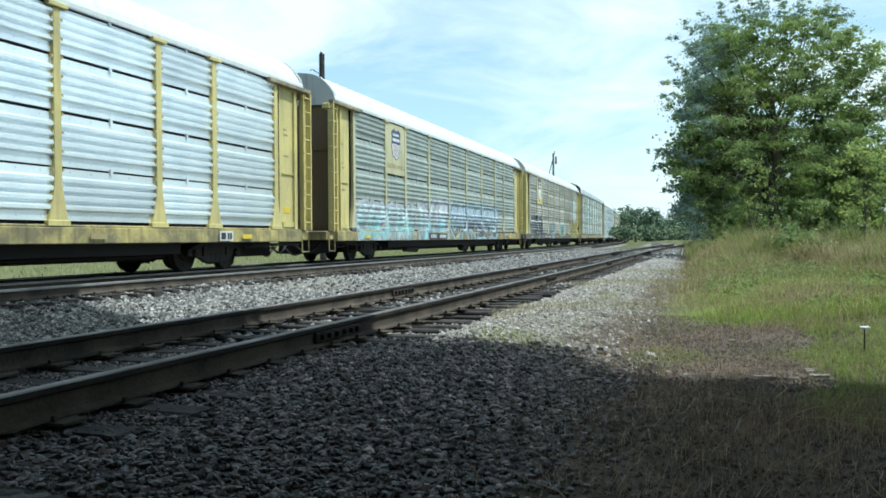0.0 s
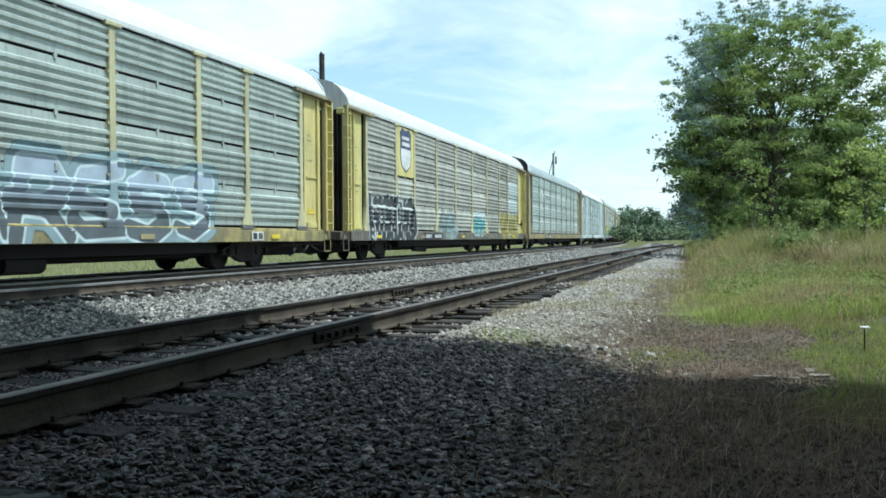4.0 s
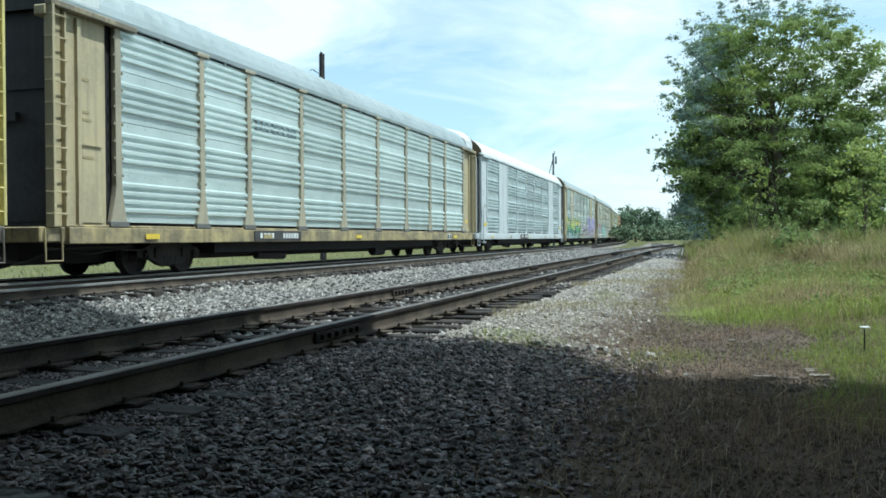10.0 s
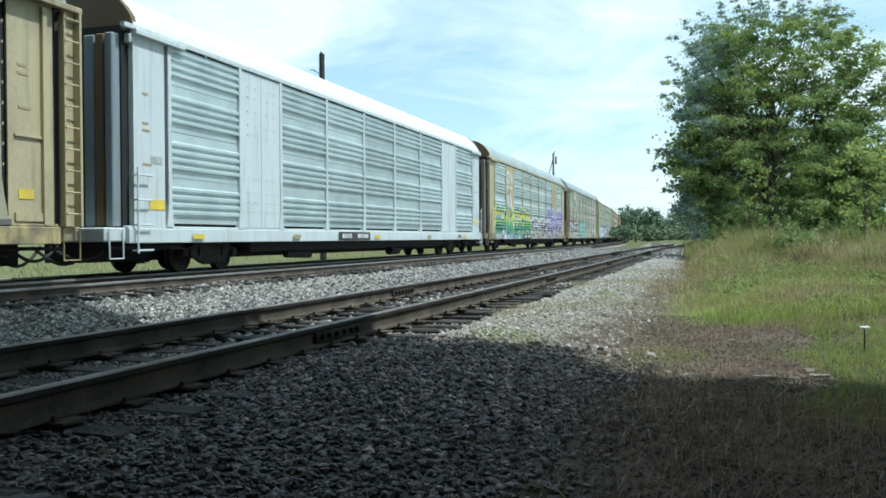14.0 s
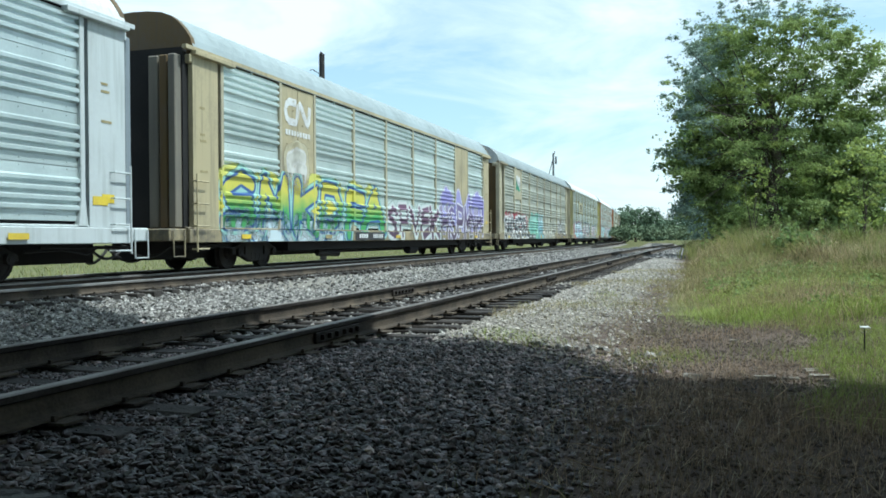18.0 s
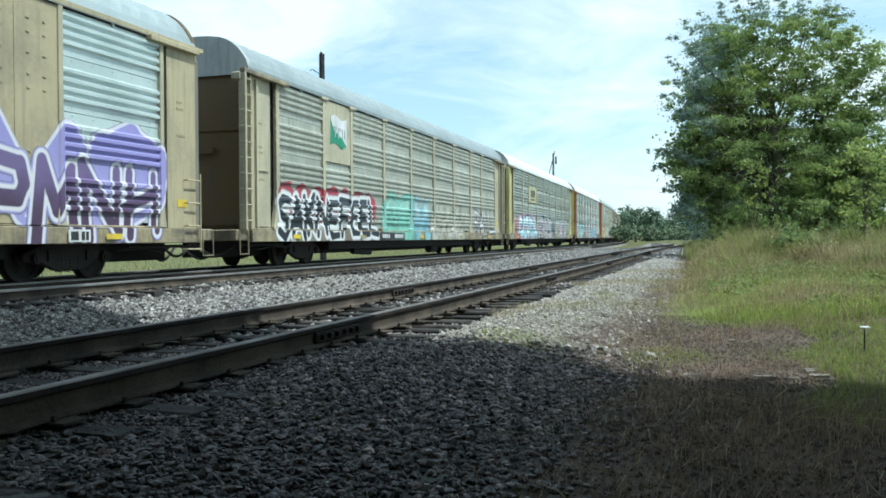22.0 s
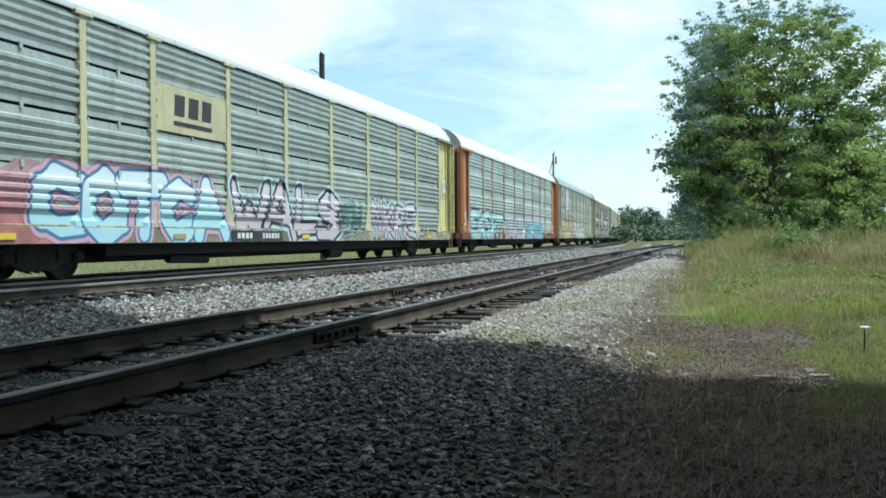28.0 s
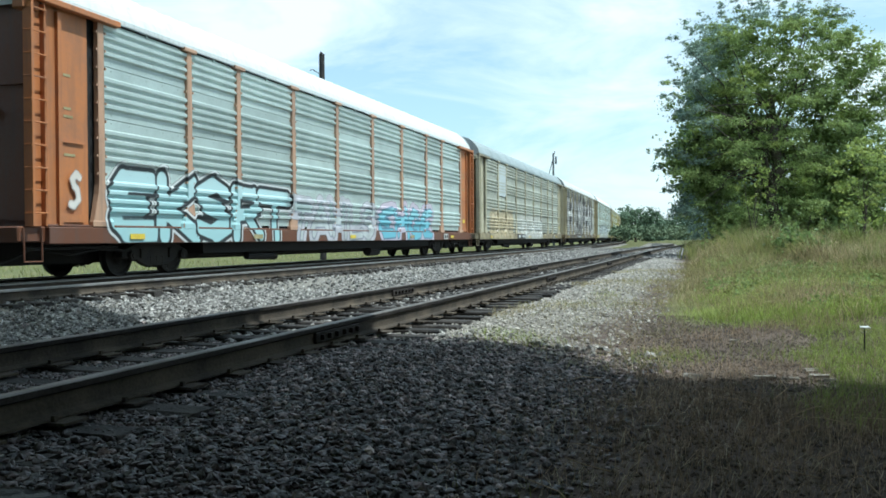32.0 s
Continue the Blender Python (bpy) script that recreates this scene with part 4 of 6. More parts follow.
def build_car(index, st):
    s, a = on_track(FIRST + PITCH_M * index + NUDGE[index], TRAIN_OFF)
    car = thing("autorack_car", st["label"], "railway car", Matrix.Translation(s) @ Matrix.Rotation(a, 4, "Z"), "cars of the train")
    flared = st["posts"] == "flared"
    P, W = st["paint"], st["panel"]
    Y = SIDE_Y
    # near-black box filling the body, in place of the shade behind the slits
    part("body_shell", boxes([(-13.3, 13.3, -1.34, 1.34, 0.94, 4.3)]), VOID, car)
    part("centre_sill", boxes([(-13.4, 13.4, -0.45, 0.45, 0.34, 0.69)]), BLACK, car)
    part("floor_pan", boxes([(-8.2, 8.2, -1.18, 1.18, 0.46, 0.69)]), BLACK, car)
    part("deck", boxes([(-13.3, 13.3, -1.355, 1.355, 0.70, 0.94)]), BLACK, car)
    for y in (1, -1):
        bm = boxes([(-13.3, 13.3, y * 1.36, y * 1.50, *SILL), (-13.3, 13.3, y * 1.34, y * 1.46, SILL[1], 0.965)], 0.012)
        part("side_sill", bm, st["sill"], car)
    # near side: posts and ribbed sheets
    foot = as_mesh("post_foot", boxes([(-0.27, 0.27, Y - 0.085, Y + 0.02, 0.935, 1.03)], 0.01), st.get("foot", st.get("post", P)))
    pm = post_mesh(st["posts"], st.get("post", P))
    for x in POSTS:
        part("post", pm, None, car, at=(x, 0, 0))
        if flared:
            part("post_foot", foot, None, car, at=(x, 0, 0))
    row_h = ROW_H - (0.042 if st["slit"] else 0.0)
    cache = {}
    solid = st.get("solid", ())
    for b, (xa, xb) in enumerate(zip(POSTS, POSTS[1:])):
        if b in solid:
            m = boxes([(xa + 0.05, xb - 0.05, Y - 0.045, Y + 0.05, 0.97, 4.22), ((xa + xb) / 2 - 0.012, (xa + xb) / 2 + 0.012, Y - 0.055, Y, 0.97, 4.2)])
            for zz in (1.3, 1.5, 1.7, 2.0, 2.9, 3.1, 3.4, 3.7, 3.9):
                for f in (0.18, 0.36, 0.64, 0.82):
                    xx = xa + (xb - xa) * f
                    add_box(m, xx - 0.035, xx + 0.035, Y - 0.06, Y - 0.04, zz, zz + 0.014)
            part("solid_panel", m, P, car)
            continue
        w = round(xb - xa - (0.17 if flared else 0.11), 3)
        for r, z in enumerate(ROWS):
            if st.get("plate") and b == st["plate"][0] and z >= st["plate"][1] and z < st["plate"][2]:
                continue
            key = (w, r == 3)
            if key not in cache:
                cache[key] = panel_mesh(w, row_h if r < 3 else 0.70, W)
            if (b, r) in st.get("fresh", ()):
                part("side_panel", panel_mesh(w, row_h, NEWSHEET), None, car, "bright replacement panel", at=((xa + xb) / 2, Y, z))
                continue
            part("side_panel", cache[key], None, car, at=((xa + xb) / 2, Y, z))
    # far side, seen by no one up close
    far = panel_mesh(23.9, ROW_H, W)
    for z in ROWS:
        part("far_side_panel", far, None, car, at=pose(0, -Y, z, 0, 0, 180))
    part("roof", roof_mesh(st["roof"], 13.45 if flared else 13.12, st.get("rise", 0.0)), None, car, st.get("roof_label", ""))
    part("eave_rail", boxes([(-13.4, 13.4, Y - 0.085, Y + 0.02, 4.255, 4.33), (-13.4, 13.4, -Y - 0.02, -Y + 0.085, 4.2, 4.33)]), st["roof"] if flared else P, car)
    for x in (-12.7, 12.7):
        part("far_end_plate", boxes([(x - 0.65, x + 0.65, 1.36, 1.42, 0.95, 4.24)]), P, car)
    for sign in (-1, 1):
        end_gear(car, sign, st)
    for x in (-9.76, 9.76):
        add_bogie(car, x)
    part("brake_rigging", tubes([([(-8, -0.9, 0.42), (8, -0.9, 0.42)], 0.02), ([(-6, -1.0, 0.38), (-4.5, -1.0, 0.34)], 0.09), ([(2, -1.0, 0.38), (2.9, -1.0, 0.38)], 0.16)], 8), BLACK, car)
    # reporting-mark boards and reflectors
    bx = st.get("board", -3.0)
    if bx is not None:
        part("marking_board", bars([(bx - 1.25, bx + 1.25, 0.69, 0.91)], -1.522), INK, car)
        for bar in lettering(bx - 1.0, bx - 0.25, 0.745, 0.86, 4, index) + lettering(bx + 0.2, bx + 1.1, 0.745, 0.86, 6, index + 50):
            part("marking", bars([bar], -1.529), WHITE, car)
    for k, x in enumerate((-11.0, -6.3, -0.4, 5.2, 10.4)):
        part("reflector", bars([(x - 0.22, x + 0.22, 0.74, 0.83)], -1.534), AMBER if k % 2 == 0 else FADED, car)
    part("placard", bars([(12.45, 12.78, 1.32, 1.46)], Y + 0.006 if flared else Y - 0.058), AMBER, car)
    for k, (a, z) in enumerate([(12.45, 3.2), (12.45, 3.08), (12.45, 2.6), (-12.85, 2.7), (-12.85, 2.58), (-12.85, 2.0), (-12.85, 3.2)]):
        part("stencil", bars([(a, a + 0.18 + 0.05 * (k % 3), z, z + 0.04)], Y + 0.008 if flared else Y - 0.056), FADED, car)
    part("placard", bars([(9.2, 9.75, 0.70, 0.89)], -1.536), WHITE, car)
    each_bar("placard_mark", [(9.26, 9.44, 0.73, 0.86), (9.52, 9.6, 0.73, 0.86), (9.63, 9.7, 0.73, 0.86)], -1.543, INK, car)
    return car


def sheet(name, c, d, metal, rough, spread=0.12, streak=None):
    return surface(name, c, d, rough=rough, metal=metal, coarse=1.1, fine=16, bump=0.06, dist=0.003, spread=spread, streak=streak, amount=(0.4, 0.75))


YEL = paint("yellow car paint", (0.60, 0.52, 0.21))
FADEYEL = paint("faded yellow paint", (0.52, 0.49, 0.30))
PALEYEL = paint("pale yellow car paint", (0.60, 0.55, 0.25))
FOOTGREY = paint("grey post feet", (0.13, 0.13, 0.12))
YEL_B = paint("bright yellow car paint", (0.62, 0.55, 0.21))


def grimy(name, c):
    """Low-lying paint: spattered and rust-streaked."""
    return paint(name, c, wear=0.3, streak=tuple(v * 0.22 + 0.012 for v in c), amount=(0.32, 0.62), coarse=2.2)


SILL_Y, SILL_T, SILL_F = grimy("grimy yellow sill paint", (0.50, 0.42, 0.16)), grimy("grimy tan sill paint", (0.38, 0.32, 0.19)), grimy("grimy pale sill paint", (0.44, 0.41, 0.25))
TAN = paint("tan car paint", (0.45, 0.39, 0.24))
CREAM = paint("cream car paint", (0.48, 0.44, 0.31))
ORANGE = paint("orange car paint", (0.46, 0.175, 0.06))
DRAB = paint("drab tan paint", (0.36, 0.33, 0.24))
PINKISH = paint("sun-bleached orange paint", (0.47, 0.29, 0.19))
OFFWHITE = paint("white car paint", (0.54, 0.59, 0.60), wear=0.8, streak=(0.38, 0.42, 0.42))
BROWN = paint("brown end doors", (0.13, 0.085, 0.03))
RUSTBROWN = paint("rust brown end doors", (0.13, 0.05, 0.025))
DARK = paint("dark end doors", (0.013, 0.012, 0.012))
GREYTAN = paint("grey tan end doors", (0.20, 0.185, 0.15))
STEEL = paint("blue grey end doors", (0.22, 0.26, 0.29))
ROOF_W = paint("white roof paint", (0.62, 0.66, 0.66), wear=0.8, streak=(0.46, 0.48, 0.47))
ROOF_DIRTY = paint("grimy white roof paint", (0.56, 0.58, 0.565), wear=0.7, streak=(0.38, 0.37, 0.34))
ROOF_S = sheet("galvanised roof", (0.34, 0.39, 0.39), (0.26, 0.30, 0.30), 0.35, 0.5)
HOOD = paint("grey hood", (0.42, 0.45, 0.45))
SHINY = sheet("bright galvanised sheet", (0.88, 0.93, 0.95), (0.72, 0.79, 0.83), 0.6, 0.33)
NEWSHEET = sheet("newer galvanised sheet", (0.66, 0.72, 0.73), (0.54, 0.60, 0.60), 0.5, 0.42)
PALE = sheet("pale galvanised sheet", (0.60, 0.68, 0.66), (0.49, 0.57, 0.55), 0.45, 0.42)
DULL = sheet("dull galvanised sheet", (0.48, 0.53, 0.495), (0.37, 0.41, 0.38), 0.45, 0.5, streak=(0.29, 0.31, 0.28))
GRIMY = sheet("grimy galvanised sheet", (0.53, 0.54, 0.495), (0.38, 0.375, 0.335), 0.35, 0.5, 0.22, streak=(0.27, 0.245, 0.21))
WARM = sheet("warm grey sheet", (0.50, 0.52, 0.455), (0.39, 0.40, 0.34), 0.35, 0.5, streak=(0.28, 0.27, 0.23))
FRESH = sheet("fresh galvanised sheet", (0.54, 0.62, 0.62), (0.42, 0.49, 0.50), 0.4, 0.40)
COOL = sheet("cool grey sheet", (0.53, 0.61, 0.585), (0.42, 0.49, 0.47), 0.4, 0.45)

BASE = dict(posts="flared", slit=True, ladder="tall", fluted=False, paint=YEL, trim=YEL, track=SILL_T, sill=SILL_Y, roof=ROOF_W, hood=HOOD, door=BROWN, panel=DULL)
STYLES = [
    dict(BASE, panel=SHINY, label="yellow autorack car with bright galvanised ribbed side panels", board=None),
    dict(BASE, panel=DULL, post=FADEYEL, foot=FOOTGREY, label="yellow autorack car with dull grey panels and pale blue graffiti", plate=(1, 2.5, 5), board=-3.2),
    dict(BASE, paint=YEL_B, post=FADEYEL, trim=YEL_B, panel=GRIMY, roof=ROOF_DIRTY, sill=grimy("grimy grey sill paint", (0.20, 0.18, 0.14)), door=DARK, fluted=True, hood=ROOF_DIRTY, fresh=((8, 0), (8, 1), (8, 2), (5, 0)),
         label="yellow autorack car with grimy panels and a white shield", plate=(1, 2.5, 5), board=-4.9),
    dict(BASE, paint=TAN, post=DRAB, foot=FOOTGREY, trim=TAN, sill=grimy("grimy ochre sill paint", (0.44, 0.36, 0.18)), panel=PALE, slit=False, rise=0.03, roof=ROOF_S, hood=ROOF_W, door=DARK, peak=True, label="tan autorack car with pale galvanised panels and a grey roof", board=-5.7),
    dict(BASE, posts="flush", slit=False, ladder="short", paint=OFFWHITE, trim=OFFWHITE, track=OFFWHITE, sill=OFFWHITE, panel=FRESH, door=STEEL, fluted=True, hood=BROWN, solid=(1, 7),
         label="white autorack car with solid white bays and grey ribbed panels", board=-2.3),
    dict(BASE, posts="flush", slit=False, ladder="short", rise=0.03, paint=TAN, post=CREAM, trim=TAN, track=TAN, sill=SILL_T, panel=PALE, roof=ROOF_S, door=GREYTAN, fluted=True, hood=BROWN, solid=(1, 7),
         label="tan autorack car with green, yellow and purple graffiti", board=-3.0),
    dict(BASE, paint=CREAM, trim=CREAM, sill=SILL_T, slit=False, panel=WARM, roof=ROOF_S, door=BROWN, plate=(1, 2.5, 5), label="cream autorack car with black, white and mint graffiti", board=-3.6),
    dict(BASE, panel=DULL, paint=PALEYEL, post=FADEYEL, trim=PALEYEL, sill=SILL_F, plate=(2, 2.6, 3.0), door=DARK, label="yellow autorack car with pink and cyan graffiti", board=-3.0),
    dict(BASE, paint=ORANGE, post=PINKISH, trim=ORANGE, track=ORANGE, sill=RUSTBROWN, door=RUSTBROWN, slit=False, panel=COOL, label="orange autorack car with grey panels and silver graffiti", board=None),
    dict(BASE, paint=CREAM, trim=CREAM, slit=False, panel=WARM, sill=SILL_T, roof=ROOF_S, label="cream autorack car with faded cream graffiti"),
    dict(BASE, paint=TAN, trim=TAN, panel=GRIMY, roof=ROOF_DIRTY, sill=BROWN, label="grimy tan autorack car with big white and dark graffiti"),
    dict(BASE, paint=CREAM, trim=CREAM, panel=COOL, slit=False, label="cream autorack car with cool grey panels"),
    dict(BASE, panel=DULL, label="yellow autorack car with dull grey panels"),
    dict(BASE, paint=TAN, trim=TAN, panel=WARM, label="tan autorack car with warm grey panels"),
    dict(BASE, panel=DULL, label="yellow autorack car with dull grey panels"),
]
CARS = [build_car(i, st) for i, st in enumerate(STYLES)]


def logo_plate(car, bay, z0, z1, mat):
    xa, xb = POSTS[bay] + 0.09, POSTS[bay + 1] - 0.09
    part("logo_plate", boxes([(xa, xb, SIDE_Y - 0.05, SIDE_Y + 0.04, z0, z1)], 0.008), mat, car, "flat painted plate")
    return (xa + xb) / 2


def words(car, text, cx, z, size, y, mat):
    """Flat lettering on the car's near side, centred on cx."""
    cu = bpy.data.curves.new("lettering", "FONT")
    cu.body, cu.size, cu.align_x, cu.extrude = text, size, "CENTER", 0.002
    tmp = bpy.data.objects.new("lettering", cu)
    me = bpy.data.meshes.new_from_object(tmp)
    bpy.data.objects.remove(tmp)
    me.materials.clear()
    me.materials.append(mat)
    return part("lettering", me, None, car, "dark lettering", at=pose(cx, y, z, 90, 0, 0))


def decorate():
    y = SIDE_Y - 0.052
    c = CARS[1]
    cx = logo_plate(c, 1, 2.68, 4.22, FADEYEL)
    part("emblem", prism(shield(cx, 3.60, 0.47, 0.47), y, y - 0.006), NAVY, c, "faded blue shield emblem")
    part("emblem_field", prism([(cx - 0.42, 3.62), (cx + 0.42, 3.62), (cx + 0.44, 3.5), (cx + 0.34, 3.28), (cx, 3.16), (cx - 0.34, 3.28), (cx - 0.44, 3.5)], y - 0.006, y - 0.010), WHITE, c)
    each_bar("emblem_stripe", [(cx + k * 0.13 - 0.02, cx + k * 0.13 + 0.02, 3.20 + 0.045 * abs(k), 3.62) for k in (-2.5, -1.5, -0.5, 0.5, 1.5, 2.5)], y - 0.010, paint("faded red stripes", (0.22, 0.12, 0.11)), c, "", 0.004)
    each_bar("lettering", [(cx - 0.36, cx + 0.30, 3.86, 3.93), (cx - 0.36, cx + 0.34, 3.70, 3.79)], y - 0.006, WHITE, c)
    words(c, "BUILDING AMERICA", cx, 2.86, 0.20, y - 0.002, FADED)
    graffiti(c, -11.7, -6.2, 0.82, 1.55, "ESOTRN", 21, (0.36, 0.60, 0.60), (0.58, 0.68, 0.70), (0.34, 0.38, 0.42), (0.50, 0.52, 0.55), w_halo=0.06, faded=0.55, label="faded pale blue graffiti")
    graffiti(c, -5.5, -1.8, 0.80, 1.75, "DCE", 22, (0.35, 0.60, 0.65), (0.62, 0.66, 0.70), (0.42, 0.40, 0.46), (0.50, 0.56, 0.58), thick=0.2, faded=0.7, label="faded pale blue and pink graffiti")
    graffiti(c, -1.3, 7.6, 0.80, 1.80, "OMRESS", 23, (0.12, 0.14, 0.16), (0.42, 0.50, 0.60), (0.62, 0.74, 0.78), (0.28, 0.38, 0.42), thick=0.17, w_line=0.04, faded=0.3, label="dark graffiti with pale blue outlines")
    c = CARS[2]
    cx = logo_plate(c, 1, 2.68, 4.22, YEL_B)
    part("emblem", prism(shield(cx, 3.50, 0.62, 0.70), y, y - 0.006), NAVY, c, "white and navy shield emblem")
    part("emblem_field", prism([(cx - 0.54, 3.55), (cx + 0.54, 3.55), (cx + 0.56, 3.35), (cx + 0.42, 3.02), (cx, 2.86), (cx - 0.42, 3.02), (cx - 0.56, 3.35)], y - 0.006, y - 0.010), WHITE, c)
    each_bar("lettering", [(cx - 0.42, cx + 0.36, 3.84, 3.94), (cx - 0.42, cx + 0.42, 3.64, 3.76)], y - 0.006, WHITE, c)
    graffiti(c, -11.7, -7.2, 0.80, 1.72, "HOHOHO", 30, (0.035, 0.042, 0.048), (0.05, 0.055, 0.06), (0.035, 0.042, 0.048), (0.62, 0.66, 0.66), thick=0.22, w_line=0.06, w_halo=0.03, label="black sprayed patch with a white edge")
    graffiti(c, -11.6, -7.4, 0.78, 1.72, "STFTPFT", 31, (0.62, 0.66, 0.66), (0.55, 0.58, 0.58), (0.60, 0.64, 0.64), (0.4, 0.42, 0.42), thick=0.024, w_line=0.012, w_halo=0.004, lift=0.005, label="black graffiti with white outlines")
    graffiti(c, -4.0, -1.6, 0.95, 1.55, "AS", 32, (0.24, 0.36, 0.38), (0.40, 0.46, 0.46), (0.22, 0.28, 0.29), (0.33, 0.38, 0.37), thick=0.10, faded=0.8, label="faded blue graffiti tag")
    graffiti(c, 1.6, 3.8, 0.98, 1.5, "SRH", 33, (0.15, 0.42, 0.45), (0.25, 0.5, 0.52), (0.07, 0.20, 0.22), (0.5, 0.6, 0.58), thick=0.09, w_line=0.03, w_halo=0.05, faded=0.3, label="teal graffiti tag")
    graffiti(c, 7.3, 11.7, 0.85, 1.65, "COSE", 34, (0.42, 0.37, 0.10), (0.36, 0.33, 0.12), (0.20, 0.19, 0.10), (0.40, 0.36, 0.13), thick=0.17, w_line=0.02, w_halo=0.06, faded=0.6, label="yellow graffiti on the lower panels")
    part("brake_wheel", tubes([([(12.45 + 0.22 * math.cos(k * math.tau / 12), SIDE_Y - 0.14, 1.42 + 0.22 * math.sin(k * math.tau / 12)) for k in range(13)], 0.02),
                               ([(12.45, SIDE_Y, 1.42), (12.45, SIDE_Y - 0.16, 1.42)], 0.04)], 6), GRIME, c, "round hand brake wheel")
    c = CARS[3]
    each_bar("lettering", lettering(-6.75, -4.5, 3.06, 3.32, 8, 9), SIDE_Y - 0.046, surface("slate lettering", (0.10, 0.15, 0.17), (0.2, 0.26, 0.27), bump=0), c, "slate grey lettering")
    c = CARS[4]
    each_bar("lettering", lettering(-12.6, -12.2, 2.05, 2.18, 4, 6), SIDE_Y - 0.06, HOOD, c)
    each_bar("placard", [(-12.65, -12.15, 1.25, 1.42), (12.2, 12.6, 1.28, 1.42)], SIDE_Y - 0.06, AMBER, c, "yellow warning placard")
    c = CARS[5]
    bx = (POSTS[1] + POSTS[2]) / 2
    wave = [(-0.10, 0.24), (-0.50, 0.24), (-0.66, 0.16), (-0.72, 0.0), (-0.66, -0.16), (-0.50, -0.24), (-0.12, -0.24), (-0.04, -0.10), (0.02, 0.16), (0.12, 0.24),
            (0.22, 0.16), (0.50, -0.17), (0.58, -0.22), (0.66, -0.12), (0.72, 0.24)]
    wave = [(bx + p, SIDE_Y - 0.07, 3.66 + 0.95 * q) for p, q in wave]
    bm = tubes([(wave, 0.09)], 8)
    for v in bm.verts:
        v.co.y = SIDE_Y - 0.048 + (v.co.y - SIDE_Y + 0.07) * 0.06
    part("emblem", bm, WHITE, c, "white looping band emblem")
    each_bar("lettering", lettering(bx - 0.75, bx + 0.75, 3.12, 3.24, 9, 15), SIDE_Y - 0.047, WHITE, c)
    graffiti(c, bx - 0.6, bx + 0.4, 2.1, 2.7, "G", 40, (0.62, 0.62, 0.58), (0.5, 0.5, 0.45), (0.62, 0.62, 0.6), (0.5, 0.46, 0.32), thick=0.14, faded=0.6, flared=False, solid=(1, 7), label="scrubbed white paint patch")
    graffiti(c, -12.0, -2.2, 1.35, 2.0, "SOESOCO", 39, (0.62, 0.58, 0.10), (0.60, 0.60, 0.14), (0.60, 0.57, 0.12), (0.50, 0.52, 0.16), thick=0.24, w_line=0.02, w_halo=0.03, flared=False, solid=(1, 7), lift=-0.004, label="yellow sprayed cloud behind green letters")
    graffiti(c, -12.0, -1.6, 0.98, 1.92, "SMKDFA", 41, (0.10, 0.36, 0.12), (0.62, 0.58, 0.10), (0.04, 0.10, 0.30), (0.34, 0.58, 0.52), thick=0.18, w_line=0.055, w_halo=0.05, flared=False, solid=(1, 7), label="green and yellow graffiti with navy outlines")
    graffiti(c, -11.8, -5.4, 0.72, 1.05, "EVEVEVE", 42, (0.58, 0.68, 0.72), (0.50, 0.62, 0.70), (0.04, 0.14, 0.36), (0.35, 0.50, 0.56), thick=0.13, w_line=0.04, flared=False, solid=(1, 7), label="pale blue graffiti on the sill")
    graffiti(c, -1.3, 4.7, 0.86, 1.66, "SPVEK", 43, (0.085, 0.045, 0.085), (0.14, 0.075, 0.13), (0.62, 0.64, 0.64), (0.52, 0.60, 0.58), thick=0.125, w_line=0.055, w_halo=0.05, flared=False, solid=(1, 7), label="plum graffiti with white outlines")
    graffiti(c, 5.0, 11.9, 1.3, 2.3, "OAAO", 45, (0.34, 0.32, 0.60), (0.30, 0.28, 0.58), (0.66, 0.66, 0.74), (0.62, 0.62, 0.70), thick=0.36, w_line=0.03, w_halo=0.02, flared=False, solid=(1, 7), lift=-0.004, label="violet sprayed cloud behind dark letters")
    graffiti(c, 5.0, 11.9, 0.78, 1.85, "HSPMNH", 44, (0.075, 0.045, 0.09), (0.16, 0.12, 0.26), (0.68, 0.68, 0.72), (0.34, 0.32, 0.58), thick=0.12, w_line=0.05, w_halo=0.02, flared=False, solid=(1, 7), label="violet graffiti with white outlines")
    c = CARS[6]
    cx = logo_plate(c, 1, 2.68, 4.22, CREAM)
    part("emblem", prism([(cx - 0.56, 3.84), (cx - 0.30, 3.92), (cx - 0.02, 3.88), (cx + 0.26, 3.80), (cx + 0.64, 3.88), (cx + 0.60, 3.14), (cx + 0.26, 3.06), (cx - 0.02, 3.14), (cx - 0.30, 3.20), (cx - 0.60, 3.12)], y, y - 0.006), WHITE, c, "white and green flag emblem")
    part("emblem_field", prism([(cx - 0.60, 3.12), (cx - 0.56, 3.80), (cx - 0.34, 3.52), (cx - 0.02, 3.42), (cx + 0.30, 3.34), (cx + 0.60, 3.16), (cx + 0.26, 3.06), (cx - 0.02, 3.14), (cx - 0.30, 3.20)], y - 0.006, y - 0.010), GREEN, c)
    part("lettering", bars([(cx - 0.38, cx - 0.12, 3.56, 3.62), (cx - 0.29, cx - 0.21, 3.34, 3.56), (cx - 0.04, cx + 0.04, 3.34, 3.60), (cx + 0.04, cx + 0.18, 3.54, 3.60), (cx + 0.26, cx + 0.33, 3.34, 3.58), (cx + 0.44, cx + 0.51, 3.34, 3.58)], y - 0.010), HOOD, c)
